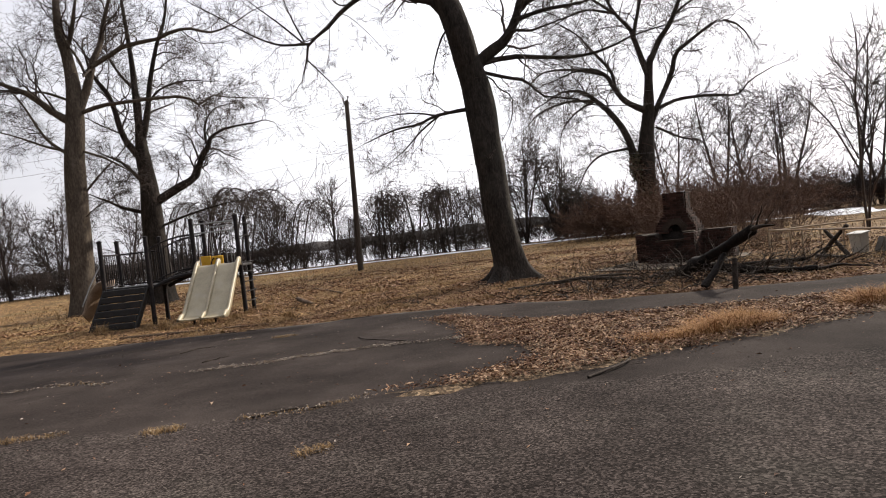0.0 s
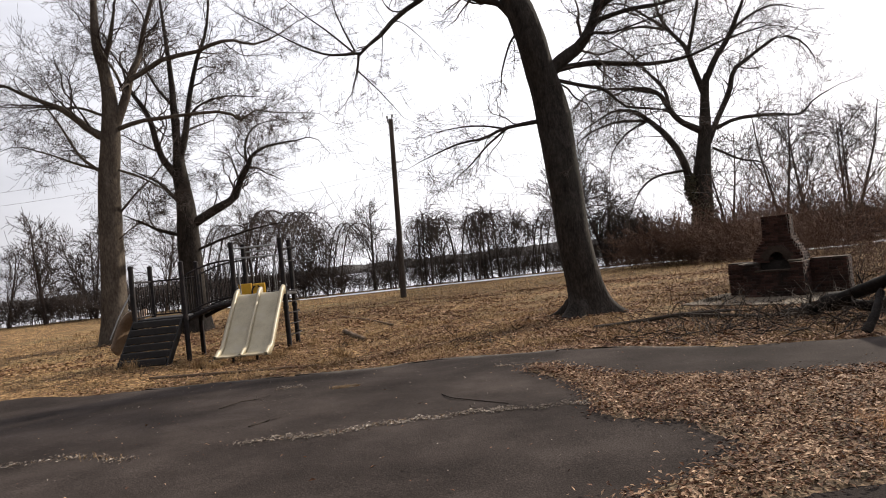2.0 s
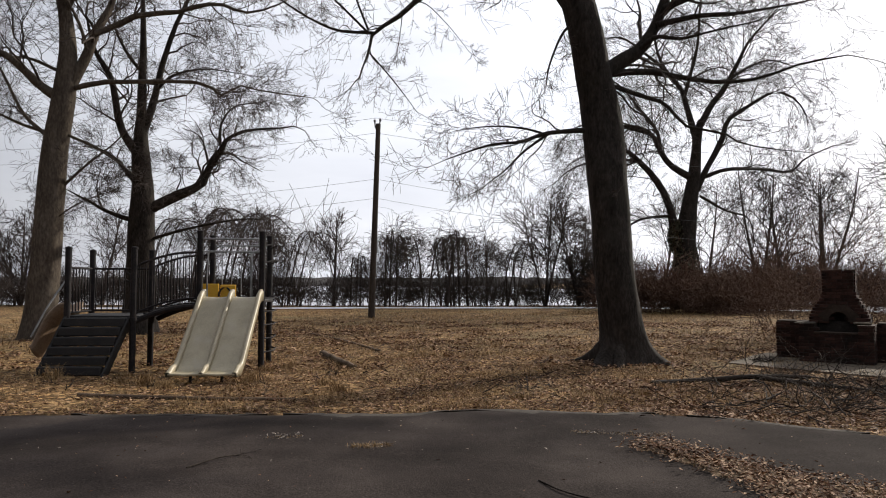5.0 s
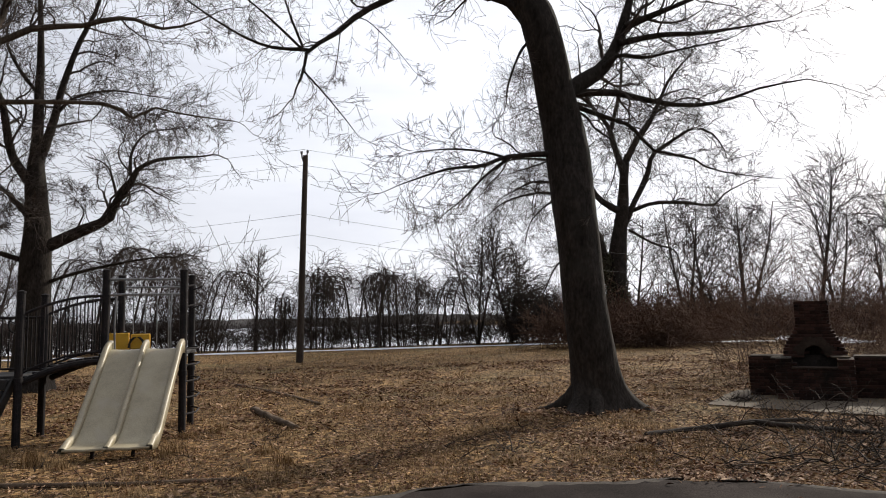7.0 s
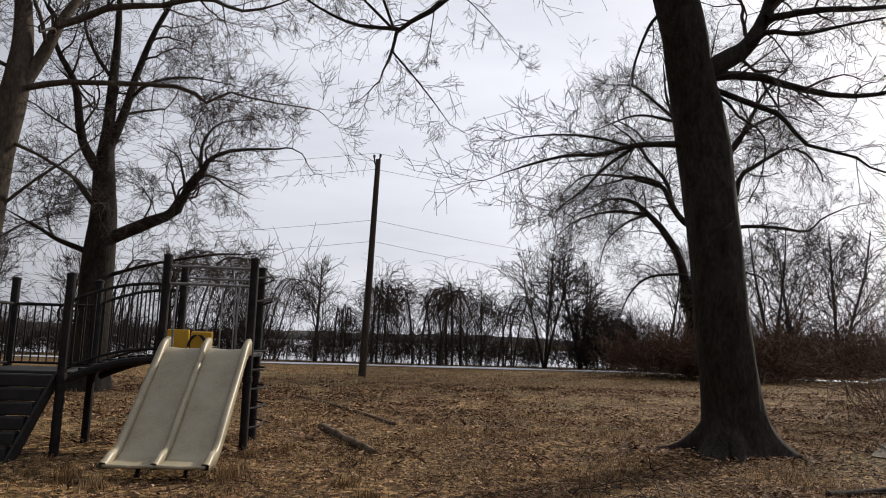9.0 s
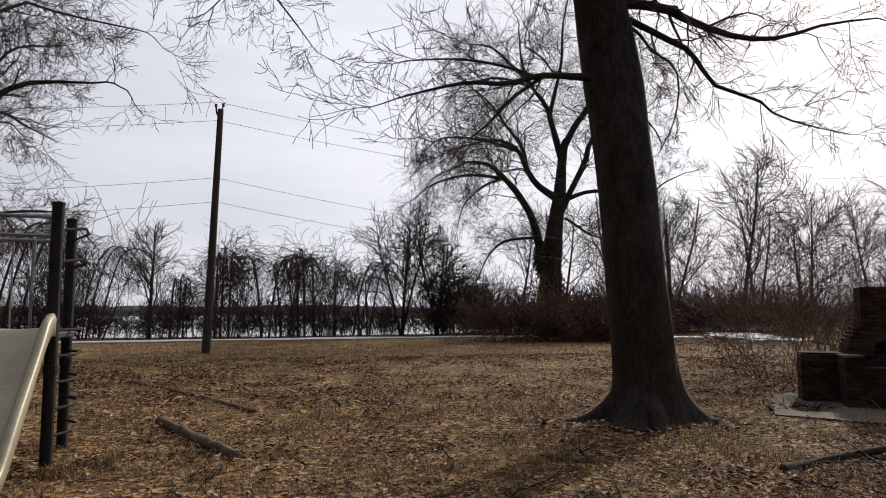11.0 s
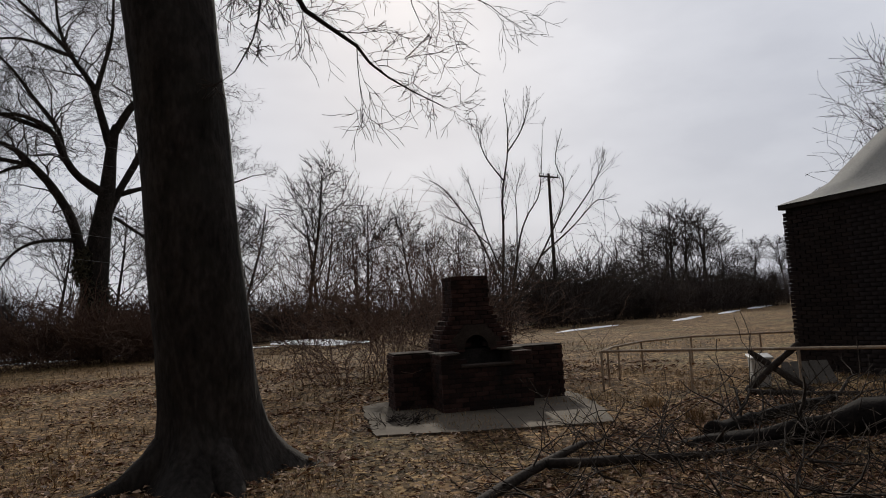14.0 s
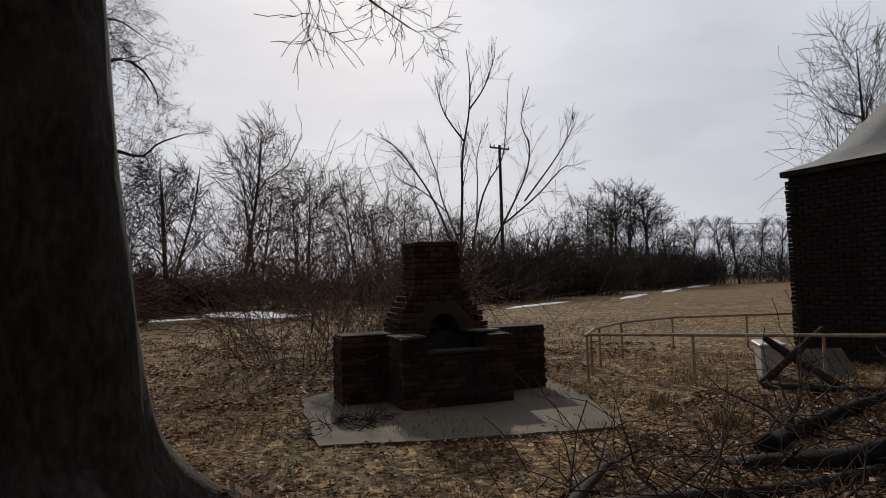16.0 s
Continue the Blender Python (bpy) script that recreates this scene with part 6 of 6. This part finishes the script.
def broken_panel(place, size, tilt, turn):
    t = thing("broken_pallet", pose(place[0], place[1], -0.15, tilt, 0, turn), "broken grey wooden pallet leaning in the debris", "pallet")
    w, h = size
    for k in range(5):
        x = -w / 2 + w * (k + 0.5) / 5
        part("board", box((x - w * 0.085, -0.012, 0.0), (x + w * 0.085, 0.012, h), None, 0.004), M_BOARD, t)
    for z in (0.1, h * 0.5, h - 0.12):
        part("batten", box((-w / 2, 0.014, z - 0.04), (w / 2, 0.06, z + 0.04), None, 0.004), M_BOARD, t)


broken_panel((10.6, 16.2), (0.8, 0.5), -45, -55)
fallen([(9.35, 16.95, 0.0), (9.45, 16.6, 0.35), (9.6, 16.2, 0.72)], 0.06, 0.045, "charred timber leaning in the debris", 0, 21)
fallen([(9.5, 16.05, 0.0), (9.5, 16.5, 0.3), (9.45, 16.9, 0.62)], 0.055, 0.045, "charred timber leaning in the debris", 0, 22)
fallen([(9.2, 16.9, 0.02), (9.1, 16.2, 0.02), (9.05, 15.4, 0.05)], 0.05, 0.03, "dead branch lying in the debris", 4, 23, length=0.6)


# ---------------------------------------------------------------- snow left along the bank
def snow_patch(cx, cy, rx, ry, turn, seed, h=0.07):
    m = 30
    v, f = [(cx, cy, ground_z(cx, cy) + h)], []
    c, s = math.cos(radians(turn)), math.sin(radians(turn))
    rings = (0.35, 0.65, 0.88, 1.0)
    for r in rings:
        for k in range(m):
            a = 2 * math.pi * k / m
            q = r * (1 + 0.35 * noise.noise((math.cos(a) * 1.5 + seed, math.sin(a) * 1.5, seed)) + 0.15 * noise.noise((math.cos(a) * 6, math.sin(a) * 6, seed)))
            dx, dy = rx * q * math.cos(a), ry * q * math.sin(a)
            x, y = cx + c * dx - s * dy, cy + s * dx + c * dy
            v.append((x, y, ground_z(x, y) + (h * (1 - r ** 3) if r < 1 else -0.04) + 0.015 * noise.noise((x * 2, y * 2, 1))))
    tri = [(0, 1 + k, 1 + (k + 1) % m) for k in range(m)]
    quads = [(1 + i * m + k, 1 + i * m + (k + 1) % m, 1 + (i + 1) * m + (k + 1) % m, 1 + (i + 1) * m + k) for i in range(len(rings) - 1) for k in range(m)]
    me = bpy.data.meshes.new("snow_patch")
    me.from_pydata(v, [], tri + [(a, d, cc, b) for a, b, cc, d in quads])
    tagged(obj("snow_patch", me, M_SNOW, smooth=True), "thin strip of old snow at the lawn's edge", "snow", "snow patches")


for args in ((-9.0, 53.2, 7.0, 0.55, 1, 1), (1.5, 53.8, 6.5, 0.75, 2, 2), (10.5, 54.0, 4.0, 0.5, 3, 3), (-22, 52.6, 6.0, 0.5, 0, 4), (15.5, 53, 3.5, 0.5, -2, 5), (29.5, 50.5, 7.5, 2.3, 62, 6), (27.0, 44.5, 3.0, 1.8, 40, 7), (38, 33.4, 5.5, 0.4, 3, 8), (54, 32.2, 6.0, 0.55, 8, 9), (72, 33.8, 8, 0.6, 8, 10), (100, 37, 14, 1.2, 8, 11), (22, 49, 3.5, 0.6, -20, 12)):
    snow_patch(*args)


# ---------------------------------------------------------------- grit along the edge of the asphalt
def grit_strip(x0, x1, width, seed):
    n = int((x1 - x0) / 0.12)
    v, f = [], []
    for i in range(n + 1):
        x = x0 + (x1 - x0) * i / n
        taper = min(1.0, 6 * i / n, 6 * (n - i) / n)
        e = asphalt_edge(x) - 0.03
        w = taper * width * (0.6 + 0.8 * noise.noise((x * 1.3, seed, 0)) + 0.35 * noise.noise((x * 6, seed, 3)))
        for k in range(4):
            y = e - max(0.01, w) * k / 3
            v.append((x, y, road_z(x, y) + (0.006 if 0 < k < 3 else 0.002) - (0.05 if k == 0 else 0)))
    for i in range(n):
        for k in range(3):
            a = i * 4 + k
            f.append((a, a + 1, a + 5, a + 4))
    tagged(obj("grit_strip", fast_mesh("grit_strip", v, f), M_DUST, smooth=True), "pale grit washed up along the asphalt edge", "grit", "grit strips")


for args in ((-7.2, -4.6, 0.28, 1), (-4.4, -2.2, 0.4, 2), (-2.3, 0.6, 0.35, 3), (0.9, 2.6, 0.3, 4)):
    grit_strip(*args)


# ---------------------------------------------------------------- leaf litter and dry grass
WEDGE = [(-0.93, 6.15), (0.05, 6.2), (1.0, 6.5), (2.45, 7.0), (4.3, 7.6), (6.2, 8.7), (5.9, 9.7), (4.0, 9.8), (2.9, 10.0), (1.8, 10.25), (0.95, 10.75), (0.45, 11.5), (-0.1, 12.55), (-0.4, 12.2), (0.05, 11.1), (0.2, 9.8), (0.1, 9.05), (0.9, 8.15), (1.0, 7.55), (0.3, 6.78)]


def inside(poly, x, y):
    hit = False
    j = len(poly) - 1
    for i in range(len(poly)):
        (x0, y0), (x1, y1) = poly[i], poly[j]
        if (y0 > y) != (y1 > y) and x < (x1 - x0) * (y - y0) / (y1 - y0) + x0:
            hit = not hit
        j = i
    return hit


def litter_mat():
    """The low bank of earth and leaf mould that has crept over the asphalt."""
    n = 70
    xs, ys = np.linspace(-1.3, 6.8, n), np.linspace(6.1, 13.2, n)
    cx, cy = 2.2, 9.0

    def depth(x, y):
        wx = x + 0.18 * noise.noise((x * 2.2, y * 2.2, 1)) + 0.07 * noise.noise((x * 7, y * 7, 2))
        wy = y + 0.18 * noise.noise((x * 2.2, y * 2.2, 5)) + 0.07 * noise.noise((x * 7, y * 7, 6))
        d = 0.0
        for k in range(8):
            a = k * math.pi / 4
            d += inside(WEDGE, wx + 0.14 * math.cos(a), wy + 0.14 * math.sin(a))
        return d / 8

    v = [(x, y, road_z(x, y) - 0.035 + 0.07 * depth(x, y) + 0.012 * noise.noise((x * 5, y * 5, 0)) * depth(x, y)) for y in ys for x in xs]
    f = []
    for j in range(n - 1):
        for i in range(n - 1):
            if max(depth(xs[i + a], ys[j + b]) for a in (0, 1) for b in (0, 1)) > 0:
                f.append((j * n + i, j * n + i + 1, (j + 1) * n + i + 1, (j + 1) * n + i))
    return tagged(obj("leaf_bank", fast_mesh("leaf_bank", v, f), M_LITTER, smooth=True), "low drift of earth and dead leaves on the asphalt", "leaf litter", kind="structure")


litter_mat()
CRACKS = [[(-3.6, 9.25), (-2.7, 9.3), (-1.8, 9.55), (-0.9, 9.65), (0.1, 9.6)], [(-4.3, 6.1), (-3.7, 6.2)], [(-2.0, 6.0), (-1.4, 6.1), (-0.9, 6.4)], [(-7.5, 9.2), (-6.6, 9.0), (-5.6, 9.35), (-4.6, 8.9)], [(-1.2, 4.75), (-1.0, 4.85)], [(-2.8, 5.85), (-2.5, 5.9)], [(0.2, 12.8), (-0.3, 12.85), (-0.8, 13.0)], [(-4.3, 12.8), (-3.9, 12.9)], [(-3.3, 12.3), (-2.9, 12.35)]]


def leaf_mesh(name, rng, xs, ys, zs, sz):
    """Small curled leaves, each folded along its rib."""
    c = np.stack((xs, ys, zs), 1)
    m = len(c)
    s = np.array(sz)
    a = rng.uniform(0, 2 * math.pi, m)
    tilt = rng.normal(0, 0.28, (m, 2))
    u = np.stack((np.cos(a), np.sin(a), tilt[:, 0]), 1) * s[:, None]
    w = np.stack((-np.sin(a), np.cos(a), tilt[:, 1]), 1) * (s * rng.uniform(0.18, 0.55, m))[:, None]
    up = np.array((0, 0, 1.0)) * (s * rng.uniform(0.03, 0.4, m))[:, None]
    v = np.stack((c - u, c - w + up, c + u, c + w + up), 1).reshape(-1, 3)
    i = np.arange(m)[:, None] * 4
    return fast_mesh(name, v, np.concatenate((i + np.array((0, 1, 2)), i + np.array((0, 2, 3)))))


def crack_litter():
    rng = np.random.default_rng(14)
    xs, ys, zs, sz = [], [], [], []
    for c in CRACKS[:1] * 5 + CRACKS * 2:
        for (x0, y0), (x1, y1) in zip(c, c[1:]):
            for _ in range(int(60 * math.hypot(x1 - x0, y1 - y0))):
                q = rng.uniform()
                x, y = x0 + (x1 - x0) * q + rng.normal(0, 0.05), y0 + (y1 - y0) * q + rng.normal(0, 0.06) + 0.05 * math.sin(6 * x0 + 9 * q)
                xs.append(x)
                ys.append(y)
                zs.append(top_z(x, y) + rng.uniform(0.004, 0.02))
                sz.append(rng.uniform(0.008, 0.026))
    for _ in range(500):
        x, y = rng.uniform(-8, 8), rng.uniform(1.8, 14)
        xs.append(x)
        ys.append(y)
        zs.append(top_z(x, y) + 0.006)
        sz.append(rng.uniform(0.006, 0.02))
    tagged(obj("crack_litter", leaf_mesh("crack_litter", rng, xs, ys, zs, sz), M_GREYLEAF), "bleached leaf scraps caught in the asphalt cracks", "leaves", kind="stuff")


crack_litter()


def leaves(n, seed):
    rng = np.random.default_rng(seed)
    xs, ys, zs, sz = [], [], [], []

    def put(x, y, lift=0.012, s=0.05):
        xs.append(x)
        ys.append(y)
        zs.append(top_z(x, y) + lift)
        sz.append(s)

    k = 0
    while k < n * 0.4:
        x, y = rng.uniform(-1.1, 6.6), rng.uniform(6.3, 13)
        if inside(WEDGE, x + rng.normal(0, 0.13), y + rng.normal(0, 0.13)):
            put(x, y, rng.uniform(0.03, 0.065), rng.uniform(0.012, 0.036))
            k += 1
    for _ in range(1100):
        put(rng.uniform(-8, 8), rng.uniform(1.8, 14), 0.008, rng.uniform(0.006, 0.03) * (0.6 if rng.uniform() < 0.8 else 1.2))
    k = 0
    while k < n * 0.7:
        x = rng.normal(-0.5, 5.5) if rng.uniform() < 0.75 else rng.uniform(3, 13.5)
        y = asphalt_edge(x) + abs(rng.normal(0, 5.0 if rng.uniform() < 0.7 else 13.0)) - 0.15
        dens = 0.45 + 0.55 * smooth(-0.35, 0.3, noise.noise((x * 0.6, y * 0.6, 9)))
        if y > asphalt_edge(x) - 0.1 and rng.uniform() < dens and not (4.3 < x < 9 and 17.9 < y < 22 and inside(outline, x, y) and rng.uniform() < 0.93):
            put(x, y, rng.uniform(0.006, 0.04), rng.uniform(0.016, 0.041))
            k += 1
    k = 0
    while k < 11000:
        x, y = rng.uniform(0.2, 9.0), rng.uniform(12.0, 17.6)
        if y > asphalt_edge(x) - 0.5 * rng.uniform() ** 3 and rng.uniform() < 0.35 + 0.65 * smooth(-0.3, 0.2, noise.noise((x * 0.8, y * 0.8, 31))):
            put(x, y, rng.uniform(0.008, 0.05), rng.uniform(0.025, 0.055))
            k += 1
    k = 0
    while k < 26000:
        x, y = rng.uniform(-15, 15), rng.uniform(19, 36)
        dens = smooth(-0.25, 0.3, noise.noise((x * 0.9, y * 0.9, 19)) + 0.5 * noise.noise((x * 0.25, y * 0.25, 4)))
        if rng.uniform() < dens and not inside(outline, x, y):
            put(x, y, rng.uniform(0.01, 0.06), rng.uniform(0.035, 0.075))
            k += 1
    return tagged(obj("fallen_leaves", leaf_mesh("fallen_leaves", rng, xs, ys, zs, sz), M_LEAF), "dry brown fallen leaves strewn over the lawn", "leaves", kind="stuff")


leaves(90000, 12)


def blades(name, n, seed, where, height, width, mat, label, lean=0.6):
    rng = np.random.default_rng(seed)
    c = []
    while len(c) < n:
        x, y = where(rng)
        if y > asphalt_edge(x) + 0.05 or rng.uniform() < 0.0 or name != "dry_grass":
            h = 0.35 + 0.9 * smooth(-0.3, 0.4, noise.noise((x * 0.8, y * 0.8, 4)))
            c.append((x, y, top_z(x, y) - 0.01, h))
    c = np.array(c)
    m = len(c)
    h = c[:, 3] * height * rng.uniform(0.5, 1.2, m)
    a = rng.uniform(0, 2 * math.pi, m)
    d = np.stack((np.cos(a), np.sin(a), np.zeros(m)), 1)
    p = c[:, :3]
    side = np.stack((-np.sin(a), np.cos(a), np.zeros(m)), 1) * (width * rng.uniform(0.6, 1.3, m))[:, None]
    bend = (h * rng.uniform(0.2, lean * 2, m))[:, None]
    mid = p + d * bend * 0.35 + np.array((0, 0, 1.0)) * (h * 0.6)[:, None]
    tip = p + d * bend + np.array((0, 0, 1.0)) * (h * rng.uniform(0.6, 1.0, m))[:, None]
    v = np.stack((p - side, p + side, mid + side * 0.7, mid - side * 0.7, tip), 1).reshape(-1, 3)
    i = np.arange(m)[:, None] * 5
    f = np.concatenate((i + np.array((0, 1, 2)), i + np.array((0, 2, 3)), i + np.array((3, 2, 4))))
    return tagged(obj(name, fast_mesh(name, v, f), mat), label, "grass", kind="stuff")


def lawn_spot(rng):
    x = rng.normal(0, 6.5)
    return x, asphalt_edge(x) + abs(rng.normal(0, 6.5))


def far_lawn_spot(rng):
    return rng.uniform(-22, 24), rng.uniform(21, 48)


def right_spot(rng):
    return rng.uniform(7.5, 13.5), rng.uniform(13, 20.5)


def wedge_spot(rng):
    while True:
        s = rng.uniform()
        x, y = 2.3 + 3.2 * s + rng.normal(0, 0.25), 7.25 + 1.25 * s + abs(rng.normal(0, 0.25))
        return x, y


def crack_spot(rng):
    c = CRACKS[int(rng.integers(0, len(CRACKS)))]
    k = int(rng.integers(0, len(c) - 1))
    s = rng.uniform()
    return c[k][0] + (c[k + 1][0] - c[k][0]) * s + rng.normal(0, 0.03), c[k][1] + (c[k + 1][1] - c[k][1]) * s + rng.normal(0, 0.05)


def tongue_spot(rng):
    while True:
        x, y = rng.uniform(-1, 6), rng.uniform(6.4, 12.6)
        if inside(WEDGE, x, y):
            return x, y


blades("dry_grass", 95000, 1, lawn_spot, 0.10, 0.0035, M_STRAW, "short dry straw-coloured grass on the lawn", 0.9)
blades("dry_grass", 22000, 2, far_lawn_spot, 0.17, 0.010, M_STRAW, "short dry straw-coloured grass on the far lawn", 0.8)
blades("tall_dry_grass", 9000, 3, right_spot, 0.12, 0.004, M_STRAW, "rank dry grass by the rail fence")
blades("rusty_grass", 11000, 4, wedge_spot, 0.19, 0.0035, M_RUST_GRASS, "rust-coloured dead grass at the edge of the asphalt", 1.3)
blades("crack_grass", 2500, 5, crack_spot, 0.05, 0.003, M_STRAW, "pale dry grass growing in asphalt cracks", 0.9)
blades("drift_grass", 6000, 6, tongue_spot, 0.09, 0.003, M_STRAW, "dry grass poking through the leaf drift", 0.9)


def clump(x, y, n, h, seed):
    blades("grass_tuft", n, seed, lambda rng: (x + rng.normal(0, 0.09), y + rng.normal(0, 0.09)), h, 0.004, M_STRAW, "tuft of tall dry grass", 0.5)


for k, (x, y) in enumerate(((-8.25, 18.4), (-8.0, 17.6), (-6.9, 17.0), (-5.6, 17.4), (-5.75, 19.1), (-5.3, 19.4), (-9.3, 17.8), (-4.2, 17.2), (-3.9, 16.4), (-7.4, 17.3), (7.6, 17.8), (6.6, 16.9), (-1.0, 15.7), (0.9, 15.9))):
    clump(x, y, 160, 0.30, 50 + k)
